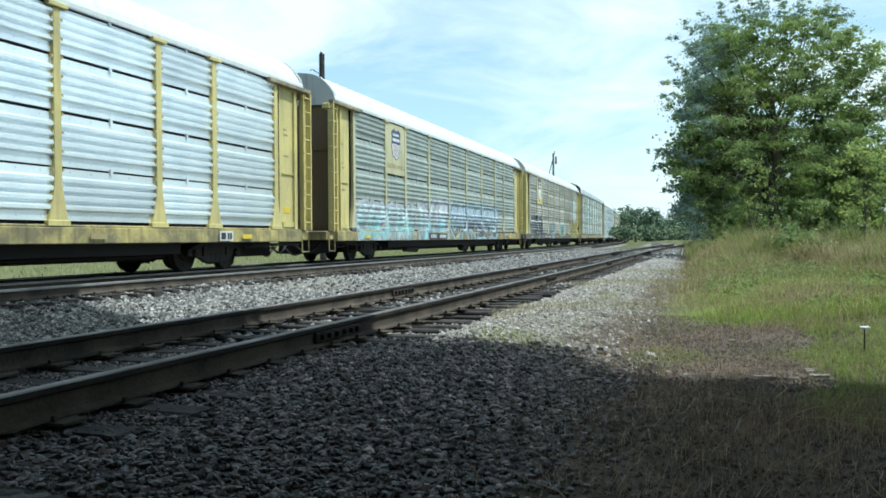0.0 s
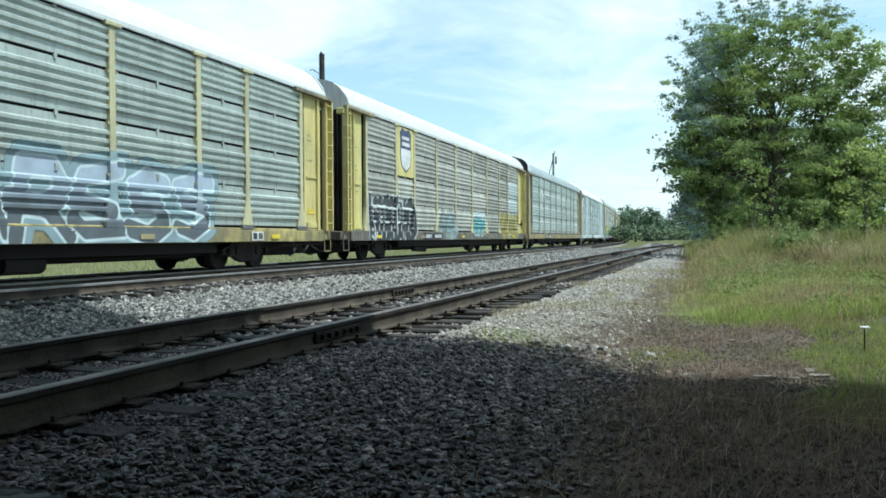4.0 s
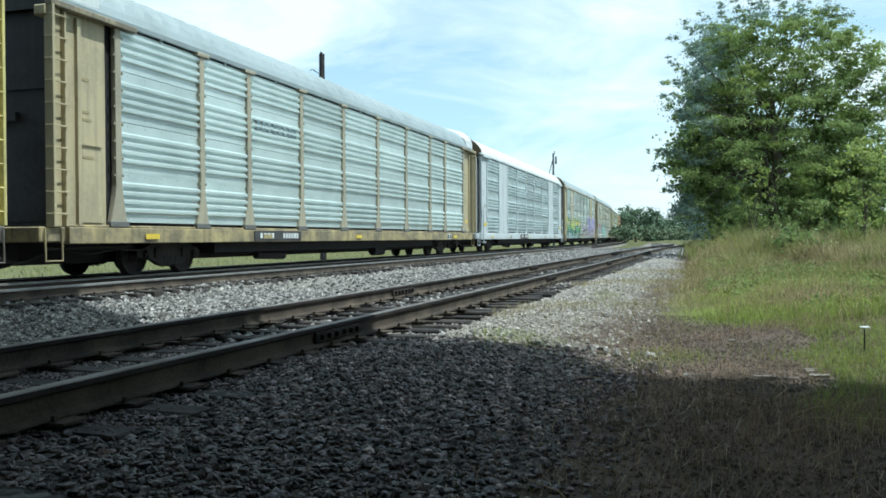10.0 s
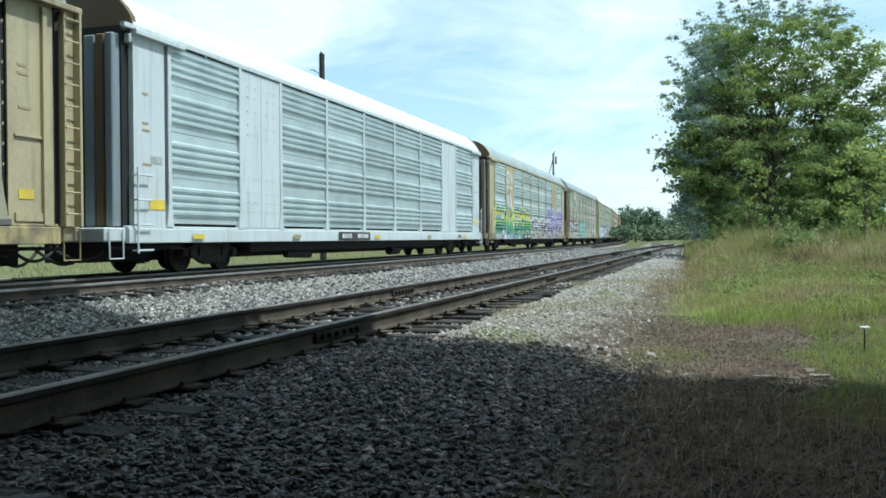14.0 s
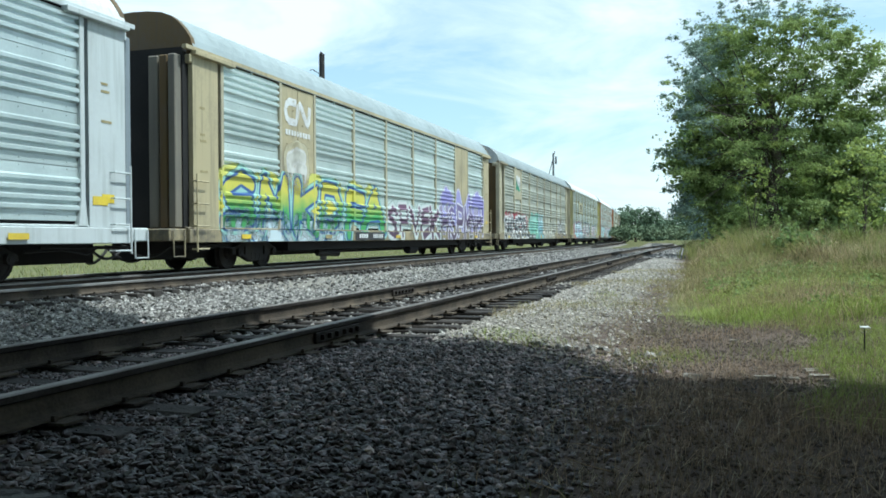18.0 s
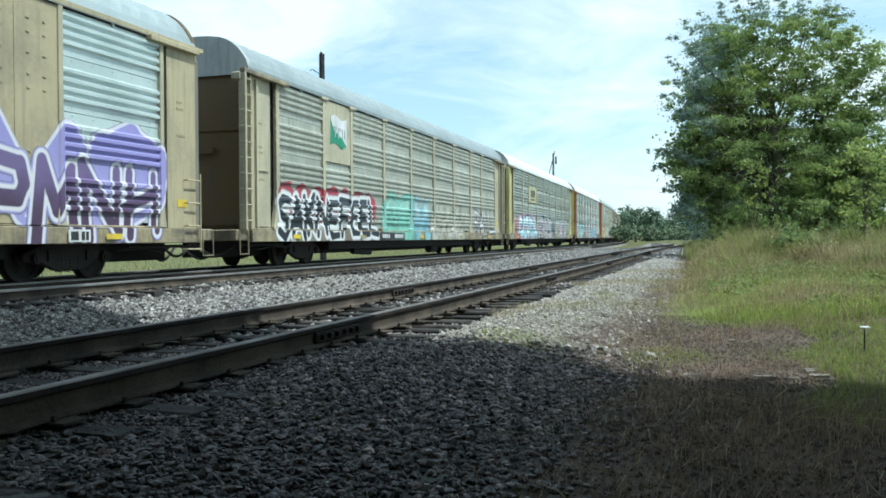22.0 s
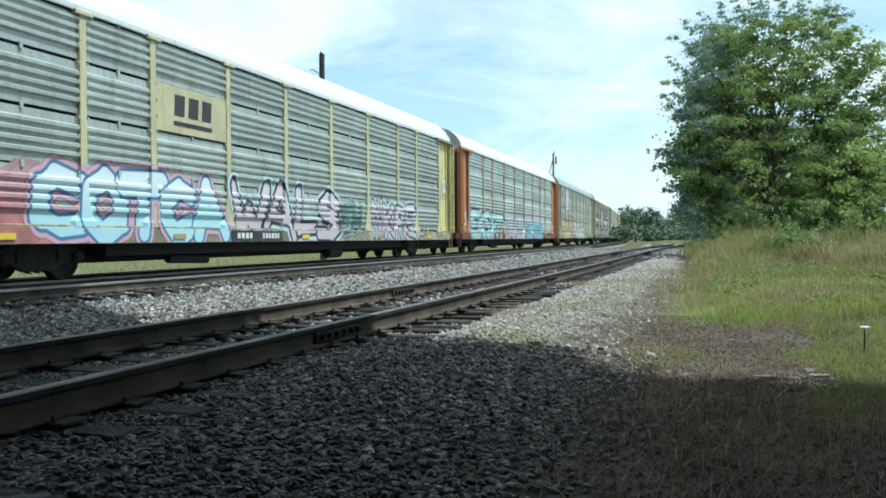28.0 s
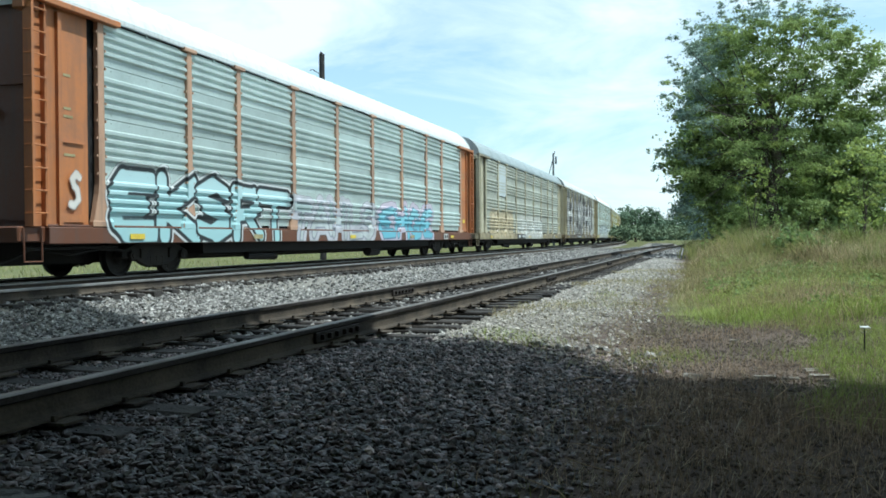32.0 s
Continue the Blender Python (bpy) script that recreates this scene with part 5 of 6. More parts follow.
    graffiti(c, -11.9, -5.2, 1.3, 1.86, "OCOSOSO", 50, (0.36, 0.045, 0.07), (0.40, 0.07, 0.10), (0.36, 0.05, 0.07), (0.38, 0.08, 0.1), thick=0.16, w_line=0.02, w_halo=0.02, faded=0.3, lift=-0.004, label="red sprayed cloud behind black letters")
    graffiti(c, -12.0, -4.9, 0.82, 1.70, "SAKNEFEEL", 51, (0.022, 0.028, 0.036), (0.045, 0.055, 0.07), (0.70, 0.72, 0.72), (0.62, 0.62, 0.62), thick=0.13, w_line=0.05, w_halo=0.03, jitter=0.03, label="black graffiti with white outlines")
    graffiti(c, -4.2, -1.4, 0.85, 1.75, "CE", 52, (0.24, 0.52, 0.42), (0.34, 0.58, 0.50), (0.16, 0.36, 0.32), (0.27, 0.53, 0.45), thick=0.24, w_line=0.03, faded=0.3, label="mint green graffiti")
    graffiti(c, -1.0, 0.6, 0.85, 1.70, "H", 53, (0.22, 0.50, 0.60), (0.50, 0.62, 0.64), (0.30, 0.42, 0.46), (0.30, 0.54, 0.60), thick=0.22, w_line=0.03, faded=0.35, label="sky blue graffiti")
    graffiti(c, 0.8, 6.0, 0.85, 1.65, "CROS", 54, (0.56, 0.56, 0.50), (0.44, 0.46, 0.38), (0.28, 0.30, 0.27), (0.46, 0.46, 0.38), thick=0.15, w_line=0.03, faded=0.5, label="faded white graffiti")
    graffiti(c, 7.7, 11.7, 0.95, 1.78, "RAIL", 55, (0.66, 0.67, 0.66), (0.62, 0.62, 0.60), (0.025, 0.025, 0.04), (0.60, 0.60, 0.55), thick=0.085, w_line=0.06, w_halo=0.015, jitter=0.02, lean=0, label="thin black and white graffiti letters")
    c = CARS[7]
    cx = logo_plate(c, 2, 2.66, 3.50, FADEYEL)
    for q in (-0.51, 0.0, 0.51):
        part("emblem", prism([(cx + q - 0.19, 2.98), (cx + q + 0.17, 2.98), (cx + q + 0.20, 3.36), (cx + q - 0.16, 3.36)], y, y - 0.006), INK, c, "dark block emblem")
    part("emblem_bar", bars([(cx - 0.72, cx + 0.72, 2.80, 2.88)], y), INK, c)
    graffiti(c, -11.6, -10.1, 0.82, 1.50, "OC", 60, (0.50, 0.20, 0.20), (0.55, 0.34, 0.36), (0.45, 0.22, 0.24), (0.50, 0.30, 0.32), thick=0.30, w_line=0.02, w_halo=0.05, faded=0.6, lift=-0.004, label="faded red sprayed cloud")
    graffiti(c, -10.3, -4.5, 0.82, 1.70, "COTCA", 61, (0.42, 0.64, 0.70), (0.62, 0.72, 0.75), (0.05, 0.16, 0.30), (0.55, 0.34, 0.42), thick=0.20, w_line=0.045, w_halo=0.05, jitter=0.03, label="pale cyan graffiti with navy and pink outlines")
    graffiti(c, -4.0, 2.0, 0.82, 1.80, "WALS", 62, (0.50, 0.44, 0.48), (0.58, 0.54, 0.57), (0.03, 0.03, 0.05), (0.45, 0.57, 0.58), thick=0.16, w_line=0.065, w_halo=0.06, label="pink graffiti with black outlines")
    graffiti(c, 4.5, 8.9, 0.80, 1.66, "NKRE", 63, (0.50, 0.42, 0.48), (0.57, 0.52, 0.56), (0.05, 0.04, 0.07), (0.45, 0.57, 0.58), thick=0.13, w_line=0.06, w_halo=0.06, label="pink graffiti with black and cyan outlines")
    graffiti(c, 9.5, 11.0, 1.0, 1.75, "NI", 64, (0.62, 0.64, 0.62), (0.6, 0.6, 0.6), (0.5, 0.52, 0.5), (0.4, 0.42, 0.4), thick=0.03, w_line=0.02, w_halo=0.02, faded=0.3, label="thin white graffiti tag")
    graffiti(c, 12.4, 12.85, 2.35, 2.8, "SC", 65, (0.72, 0.74, 0.70), (0.66, 0.68, 0.64), (0.7, 0.7, 0.68), (0.7, 0.7, 0.66), thick=0.03, w_line=0.008, w_halo=0.008, label="white sprayed patch")
    graffiti(c, 2.0, 3.8, 0.85, 1.6, "EH", 66, (0.05, 0.10, 0.10), (0.12, 0.2, 0.2), (0.30, 0.46, 0.46), (0.2, 0.25, 0.25), thick=0.08, w_line=0.03, w_halo=0.03, faded=0.5, label="dark teal graffiti")
    c = CARS[8]
    graffiti(c, -11.7, -4.6, 0.82, 1.74, "EKSRT", 71, (0.36, 0.56, 0.58), (0.44, 0.60, 0.62), (0.022, 0.026, 0.03), (0.58, 0.60, 0.60), thick=0.185, w_line=0.065, w_halo=0.03, jitter=0.02, lean=0.05, label="silver green graffiti with black outlines")
    graffiti(c, -4.4, 1.6, 0.85, 1.55, "TAHLS", 72, (0.52, 0.56, 0.56), (0.40, 0.48, 0.48), (0.26, 0.28, 0.32), (0.50, 0.50, 0.54), thick=0.11, w_line=0.04, faded=0.3, label="silver graffiti letters")
    graffiti(c, 2.0, 7.8, 0.85, 1.60, "EHGE", 73, (0.18, 0.46, 0.56), (0.30, 0.56, 0.62), (0.10, 0.20, 0.28), (0.52, 0.46, 0.54), thick=0.14, w_line=0.04, label="turquoise graffiti letters")
    graffiti(c, -12.75, -12.5, 1.25, 1.75, "S", 74, (0.66, 0.64, 0.60), (0.58, 0.55, 0.5), (0.6, 0.56, 0.52), (0.62, 0.6, 0.56), thick=0.035, w_line=0.01, w_halo=0.01, label="white sprayed patch")
    c = CARS[9]
    cx = logo_plate(c, 1, 2.68, 4.1, OFFWHITE)
    graffiti(c, -10.8, -5.3, 0.85, 1.70, "CEHOES", 81, (0.52, 0.44, 0.28), (0.58, 0.50, 0.34), (0.30, 0.25, 0.16), (0.5, 0.44, 0.3), thick=0.2, faded=0.3, label="tan graffiti letters")
    graffiti(c, -3.6, 4.2, 0.85, 1.6, "HESHROE", 82, (0.66, 0.67, 0.64), (0.58, 0.6, 0.56), (0.4, 0.4, 0.36), (0.55, 0.55, 0.5), thick=0.14, faded=0.3, label="white graffiti letters")
    c = CARS[10]
    graffiti(c, -11.0, 9.0, 1.1, 3.3, "HIMIHM", 91, (0.66, 0.67, 0.66), (0.6, 0.6, 0.6), (0.04, 0.04, 0.045), (0.10, 0.09, 0.09), thick=0.24, w_line=0.09, w_halo=0.3, label="tall white graffiti on dark paint")
    graffiti(CARS[11], -9.0, 6.0, 0.85, 1.7, "ESCHORESA", 92, (0.45, 0.5, 0.5), (0.5, 0.55, 0.55), (0.15, 0.17, 0.2), (0.4, 0.45, 0.45), thick=0.14, faded=0.3, label="faded grey graffiti")


decorate()

RAISE, DROP = 1.1727, -0.114                       # the bodies are drawn low: stretched here to their true height over the rail


def raise_bodies():
    done = set()
    for car in CARS:
        for ob in car.children_recursive:
            if ob.name.startswith("bogie") or ob.parent.name.startswith("bogie"):
                continue
            top = ob.parent == car
            if abs(ob.matrix_basis[2][2] - 1) > 0.01:      # lettering stood upright
                ob.data.transform(ob.matrix_basis)
                ob.matrix_basis = Matrix.Identity(4)
            if ob.data.name not in done:
                done.add(ob.data.name)
                ob.data.transform(Matrix.Diagonal((1, 1, RAISE, 1)))
            ob.location.z = ob.location.z * RAISE + (DROP if top else 0.0)


raise_bodies()


# ---------------------------------------------------------------- trees, grass and the distance
def leaf_quads(centres, sizes, rng, droop=0.35):
    """Small folded leaves, four triangles' worth each, at the centres."""
    n = len(centres)
    d = rng.normal(0, 1, (n, 3))
    d[:, 2] = d[:, 2] * 0.7 - droop
    d /= np.linalg.norm(d, axis=1)[:, None]
    u = np.cross(d, rng.normal(0, 0.75, (n, 3)) + np.array([0, 0, 0.7]))
    u /= np.linalg.norm(u, axis=1)[:, None] + 1e-9
    nn = np.cross(d, u)
    s = sizes[:, None]
    a = centres - d * s * 0.5
    b = centres + d * s * 0.6
    l = centres + u * s * 0.36 + nn * s * 0.10
    r = centres - u * s * 0.36 + nn * s * 0.10
    V = np.stack([a, l, b, r], 1).reshape(-1, 3)
    i = np.arange(n)[:, None] * 4
    F = np.concatenate([i + np.array([[0, 1, 2]]), i + np.array([[0, 2, 3]])], 0)
    return V, F


def crown_mesh(name, clumps, per, leaf, mat, seed, droop=0.35):
    """clumps: rows of x, y, z, radius, flatness."""
    rng = np.random.default_rng(seed)
    P, S = [], []
    for x, y, z, r, f in clumps:
        n = max(6, int(per * r * r))
        d = rng.normal(0, 1, (n, 3))
        d /= np.linalg.norm(d, axis=1)[:, None]
        rad = r * np.minimum(np.abs(rng.normal(0, 0.55, (n, 1))), 0.95) * (1 + 0.35 * np.sin(d[:, :1] * 7 + d[:, 1:2] * 5 + x))
        P.append(d * rad * np.array([1, 1, f]) + np.array([x, y, z]))
        S.append(rng.uniform(0.6, 1.35, n) * leaf)
    P, S = np.concatenate(P), np.concatenate(S)
    V, F = leaf_quads(P, S, rng, droop)
    return mesh_of(name, V, F, mat)


def limb_path(a, b, sag, rng, steps=6):
    a, b = Vector(a), Vector(b)
    out = []
    for k in range(steps + 1):
        f = k / steps
        p = a.lerp(b, f) + Vector((rng.uniform(-1, 1), rng.uniform(-1, 1), 0)) * 0.12 * math.sin(math.pi * f) * (b - a).length * 0.5
        p.z += sag * math.sin(math.pi * f)
        out.append(p)
    return out


def build_tree(name, label, at, trunk_top, trunk_r, groups, per, leaf, seed, lean=(0, 0)):
    """groups: (material, rows of clumps in the tree's space). Limbs reach for the larger clumps."""
    rng = random.Random(seed)
    x, y = at
    base = Matrix.Translation((x, y, float(ground_z(x, y)) - 0.05))
    tree = thing(name, label, "tree", base)
    top = Vector((lean[0], lean[1], trunk_top))
    part("trunk", tubes([([Vector((0, 0, 0)), Vector((0.02, 0.03, 0.25)), *limb_path((0.03, 0.0, 0.6), top, 0, rng, 6)],
                          [trunk_r * 1.5, trunk_r * 1.1] + [trunk_r * (1 - 0.1 * k) for k in range(7)])], 10), BARK, tree)
    for mat, clumps, *own in groups:
        many, big = own or (per, leaf)
        for c in sorted(clumps, key=lambda q: -q[3])[:14]:
            f = rng.uniform(0.35, 0.95)
            st = Vector((0.03, 0, 0.6)).lerp(top, f)
            r0 = trunk_r * 0.27 * (1.1 - f * 0.6)
            p = limb_path(st, c[:3], 0.3, rng)
            part("limb", tubes([(p, [r0 * (1 - 0.13 * k) for k in range(len(p))])], 6), BARK, tree)
        part("crown", crown_mesh("crown", clumps, many, big, mat, seed), None, tree)
    return tree


def at_view(px, py, dist):
    """A place straight out along the view, dist metres ahead."""
    u, v = (px - 784) / FOCAL, (441 - py) / FOCAL
    f = Vector((math.cos(YAW), math.sin(YAW), 0))
    r = Vector((math.sin(YAW), -math.cos(YAW), 0))
    return EYE + (f + r * u + Vector((0, 0, v + PITCH))) * dist


def build_big_tree():
    rng = random.Random(8)
    D = 42.0
    k = D / FOCAL
    base = at_view(1372, 430, D)
    r = Vector((math.sin(YAW), -math.cos(YAW), 0))
    f = Vector((math.cos(YAW), math.sin(YAW), 0))

    def local(px, py, depth=0.0):
        w = at_view(px, py, D + depth)
        return w.x - base.x, w.y - base.y, w.z - float(ground_z(base.x, base.y)) + 0.05
    # the mass of the crown as rounds: across, up, radius
    plan = [(1385, 125, 78), (1312, 135, 60), (1455, 145, 70), (1340, 205, 92), (1440, 215, 92), (1262, 195, 52), (1290, 265, 68), (1370, 300, 90), (1450, 310, 82), (1238, 312, 48),
            (1280, 360, 58), (1380, 380, 70), (1460, 380, 54), (1214, 285, 34), (1226, 360, 34), (1330, 78, 42), (1402, 72, 42), (1300, 408, 36), (1360, 415, 40), (1430, 415, 40), (1492, 360, 34), (1206, 186, 22), (1510, 300, 44), (1545, 340, 44), (1512, 230, 36), (1560, 300, 40), (1540, 395, 40), (1522, 150, 30), (1250, 240, 40), (1560, 130, 30), (1530, 110, 32), (1556, 178, 34), (1535, 212, 30), (1490, 92, 34), (1560, 250, 30), (1250, 100, 30), (1290, 60, 28), (1440, 40, 30)]
    # ragged outer boughs: from, to
    boughs = [(1290, 120, 1190, 60), (1290, 110, 1212, 34), (1300, 100, 1242, 22), (1300, 90, 1274, 2), (1330, 70, 1300, -8), (1340, 60, 1330, -20), (1390, 60, 1376, -15), (1400, 60, 1430, -10),
              (1430, 80, 1468, 0), (1450, 80, 1506, 18), (1460, 100, 1514, 46), (1480, 120, 1550, 76), (1490, 140, 1575, 108), (1480, 165, 1572, 180), (1495, 205, 1572, 196), (1260, 150, 1172, 140),
              (1250, 180, 1170, 166), (1255, 170, 1182, 96), (1240, 200, 1190, 206), (1220, 280, 1154, 262), (1225, 300, 1160, 290), (1230, 330, 1174, 330), (1225, 350, 1190, 376), (1500, 240, 1575, 250),
              (1490, 275, 1575, 292), (1300, 95, 1228, 70), (1440, 70, 1488, 10), (1360, 60, 1350, 0)]
    dark, blue, light = [], [], []
    for px, py, rad in plan:
        for _ in range(max(4, int((rad / 20) ** 2 * 1.9))):
            a, q = rng.uniform(0, math.tau), math.sqrt(rng.random())
            x, y = px + rad * q * math.cos(a), py + rad * q * math.sin(a)
            depth = rng.uniform(-1, 1) * (0.35 + math.sqrt(max(0, 1 - q * q))) * rad * k * 1.1
            c = (*local(x, y, depth), rng.uniform(0.40, 0.88), rng.uniform(0.35, 0.6))
            # sunlight on the upper crown put into colour: more yellowish clumps there
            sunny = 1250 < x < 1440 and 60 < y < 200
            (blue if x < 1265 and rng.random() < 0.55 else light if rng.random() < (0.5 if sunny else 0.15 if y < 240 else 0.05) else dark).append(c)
    for x0, y0, x1, y1 in boughs:
        near = rng.uniform(-2.2, 2.2)
        for j in range(11):
            f = 0.12 + 0.88 * j / 10
            for _ in range(2):
                spread = 13 * (1.1 - 0.6 * f)
                x, y = x0 + (x1 - x0) * f + rng.uniform(-1, 1) * spread, y0 + (y1 - y0) * f + rng.uniform(-0.6, 1) * spread + 8 * f * f
                c = (*local(x, y, near * f + rng.uniform(-0.5, 0.5)), 0.42 - 0.20 * f + rng.uniform(-0.06, 0.08), 0.55)
                (blue if (x < 1280 or y < 40) and rng.random() < 0.75 else dark).append(c)
    core = []
    for px, py, rad in plan:
        if rad > 30:
            for _ in range(int(rad / (14 if py < 180 else 4))):
                a, q = rng.uniform(0, math.tau), 0.72 * math.sqrt(rng.random())
                core.append((*local(px + rad * q * math.cos(a), py + rad * q * math.sin(a), rng.uniform(0.1, 1.2) * rad * k), 1.3 * rng.uniform(0.7, 1.0), 0.9))
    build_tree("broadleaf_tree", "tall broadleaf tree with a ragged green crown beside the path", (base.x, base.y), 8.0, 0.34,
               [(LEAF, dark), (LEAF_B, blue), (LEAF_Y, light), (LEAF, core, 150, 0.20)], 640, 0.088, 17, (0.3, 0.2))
    # thinner tree behind
    D2 = 26.0
    b2 = at_view(1530, 430, D2)
    cl = []
    for px, py, rad in [(1535, 330, 42), (1505, 355, 34), (1555, 290, 36), (1570, 360, 46), (1520, 395, 34), (1600, 320, 60), (1560, 395, 40), (1490, 320, 26), (1515, 270, 26)]:
        for _ in range(9):
            a, q = rng.uniform(0, math.tau), math.sqrt(rng.random())
            w = at_view(px + rad * q * math.cos(a), py + rad * q * math.sin(a), D2 + rng.uniform(-0.8, 0.8))
            cl.append((w.x - b2.x, w.y - b2.y, w.z + 0.3, rng.uniform(0.2, 0.4), 0.5))
    build_tree("sapling", "slender sapling with bright yellow-green leaves", (b2.x, b2.y), 2.2, 0.06, [(LEAF_Y, cl)], 300, 0.10, 18)
    # undergrowth round the foot
    for i, (px, py, rad, d, mat, label) in enumerate([(1340, 402, 38, 39.5, LEAF, "low leafy green shrub in tall grass"), (1285, 408, 26, 39.5, LEAF, "low leafy green shrub in tall grass"), (1420, 395, 46, 38.7, LEAF, "low leafy green shrub in tall grass"), (1335, 335, 40, 38.7, LEAF_Y, "tall yellow-green shrub beneath the tree"),
                                                      (1500, 405, 34, 37.8, LEAF, "leafy shrub in tall grass"),
                                                      (1405, 452, 36, 21.5, LEAF, "low weedy shrub in the tall grass"), (1450, 462, 24, 20.5, LEAF, "leafy green weeds in the tall grass")]):
        b = at_view(px, 430 if d > 22 else 490, d)
        cl = []
        for _ in range(34):
            a, q = rng.uniform(0, math.tau), math.sqrt(rng.random())
            w = at_view(px + rad * q * math.cos(a), py + rad * q * math.sin(a), d + rng.uniform(-1, 1) * rad * d / FOCAL)
            cl.append((w.x - b.x, w.y - b.y, max(0.1, w.z + 0.35), rng.uniform(0.15, 0.34), 0.8))
        z = float(ground_z(b.x, b.y))
        shrub = thing("shrub", label, "shrub", Matrix.Translation((b.x, b.y, z)))
        for c in cl[:5]:
            part("stem", tubes([(limb_path((0, 0, -0.05), c[:3], 0.05, rng, 4), [0.025, 0.02, 0.016, 0.012, 0.008])], 5), BARK, shrub)
        part("foliage", crown_mesh("foliage", cl, 330, 0.10, mat, 60 + i), None, shrub)


build_big_tree()


def build_tall_trees():
    """Taller trees farther along the line, distance haze put into their bluish leaves."""
    rng = random.Random(19)
    for i, (x, y, h, spread) in enumerate(((72, -0.5, 18.0, 2.5), (80, 0.3, 19.9, 2.8), (88, 1.4, 19.9, 3.0))):
        cl = []
        for _ in range(210):
            a, q = rng.uniform(0, math.tau), math.sqrt(rng.random())
            f = rng.random()
            r = spread * (0.45 + 0.75 * math.sin(math.pi * min(1.0, 0.15 + 0.8 * f)) ** 1.5) * rng.uniform(0.75, 1.15)
            cl.append((r * q * math.cos(a), r * q * math.sin(a), h * (0.05 + 0.95 * f), rng.uniform(0.6, 1.15), 0.6))
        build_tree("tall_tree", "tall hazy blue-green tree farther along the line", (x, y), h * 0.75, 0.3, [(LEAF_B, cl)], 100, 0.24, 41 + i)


build_tall_trees()


def build_shade_tree():
    """The big tree over the camera, whose shade lies on the near ballast."""
    rng = random.Random(4)
    sx, sy = TO_SUN.x / TO_SUN.z, TO_SUN.y / TO_SUN.z
    clumps = []

    def edge(y):
        return float(np.interp(y, [-3, -0.85, -0.28, 0.6, 0.8, 1.2, 1.4, 1.8, 2.1, 2.6, 3.25, 4.75, 6.2, 8.4, 10.2, 11],
                               [6.3, 6.7, 6.6, 6.6, 6.6, 6.85, 7.3, 7.9, 7.45, 7.4, 7.5, 7.75, 8.3, 10.1, 11.4, 12.0]))
    y = -5.5
    base = Vector((-2.0, -9.0))
    while y < 10.0:
        x = edge(y) - 1.0
        while x > -9:
            h = rng.uniform(8.6, 11.6)
            r = rng.uniform(0.95, 1.25)
            clumps.append((x + sx * h - base.x + rng.uniform(-0.25, 0.25), y + sy * h - base.y + rng.uniform(-0.25, 0.25), h, r, 0.6))
            x -= rng.uniform(0.7, 1.1)
        y += 0.72
    y = -4.0
    while y < 10.6:      # the dense outer twigs, whose shadow ends the shade
        for back in (0.42, 0.95):
            h = rng.uniform(8.8, 10.0)
            clumps.append((edge(y) - back + sx * h - base.x, y + sy * h - base.y, h, 0.55, 0.8))
        y += 0.27
    # a second crown, out of view across the line, added to cut skylight
    far = []
    for _ in range(210):
        far.append((rng.uniform(-12, 10), rng.uniform(-8, 4), rng.uniform(8.6, 12.5), rng.uniform(1.0, 1.4), 0.6))
    build_tree("lineside_tree", "large broadleaf tree across the line, out of view, added to dim the sky", (-3.0, 17.0), 8.4, 0.4, [(LEAF, far)], 260, 0.34, 24)
    build_tree("shade_tree", "large dense broadleaf tree out of view, for shade on the ballast", (base.x, base.y), 8.2, 0.42, [(LEAF, clumps)], 300, 0.34, 23, (2.5, 2.0))


build_shade_tree()


def build_screen_woods():
    """A screen of trees right of the camera and behind it, out of its view, added to block skylight."""
    rng = random.Random(77)
    cl = []
    for _ in range(85):
        a, q = rng.uniform(0, math.tau), math.sqrt(rng.random())
        z = rng.uniform(0.6, 7.6)
        r = 3.0 * math.sin(math.pi * min(1, (z + 1.2) / 9.2)) ** 0.6
        cl.append((r * q * math.cos(a), r * q * math.sin(a), z, rng.uniform(0.9, 1.3), 0.8))
    build_tree("woodland_tree", "dense leafy tree out of view, added to block skylight", (-10.0, -9.5), 6.0, 0.2, [(LEAF, cl)], 150, 0.32, 25)
    for k, (x, y) in enumerate(((-5, -10), (0, -9.4), (5, -9.8), (10, -9.6), (15.5, -10.5), (-12, -3.5), (-12.5, 2.5))):
        copy_thing(bpy.data.objects["woodland_tree"], pose(x, y, -0.35, 0, 0, 57 * k + 20))


build_screen_woods()
# copies added behind the camera, unseen, to hold off more of the sky
for spot in ((-15.0, -5.0, 40), (-14.0, -18.0, 150), (-24.0, 2.0, 260)):
    copy_thing(bpy.data.objects["shade_tree"], pose(spot[0], spot[1], -0.4, 0, 0, spot[2]))


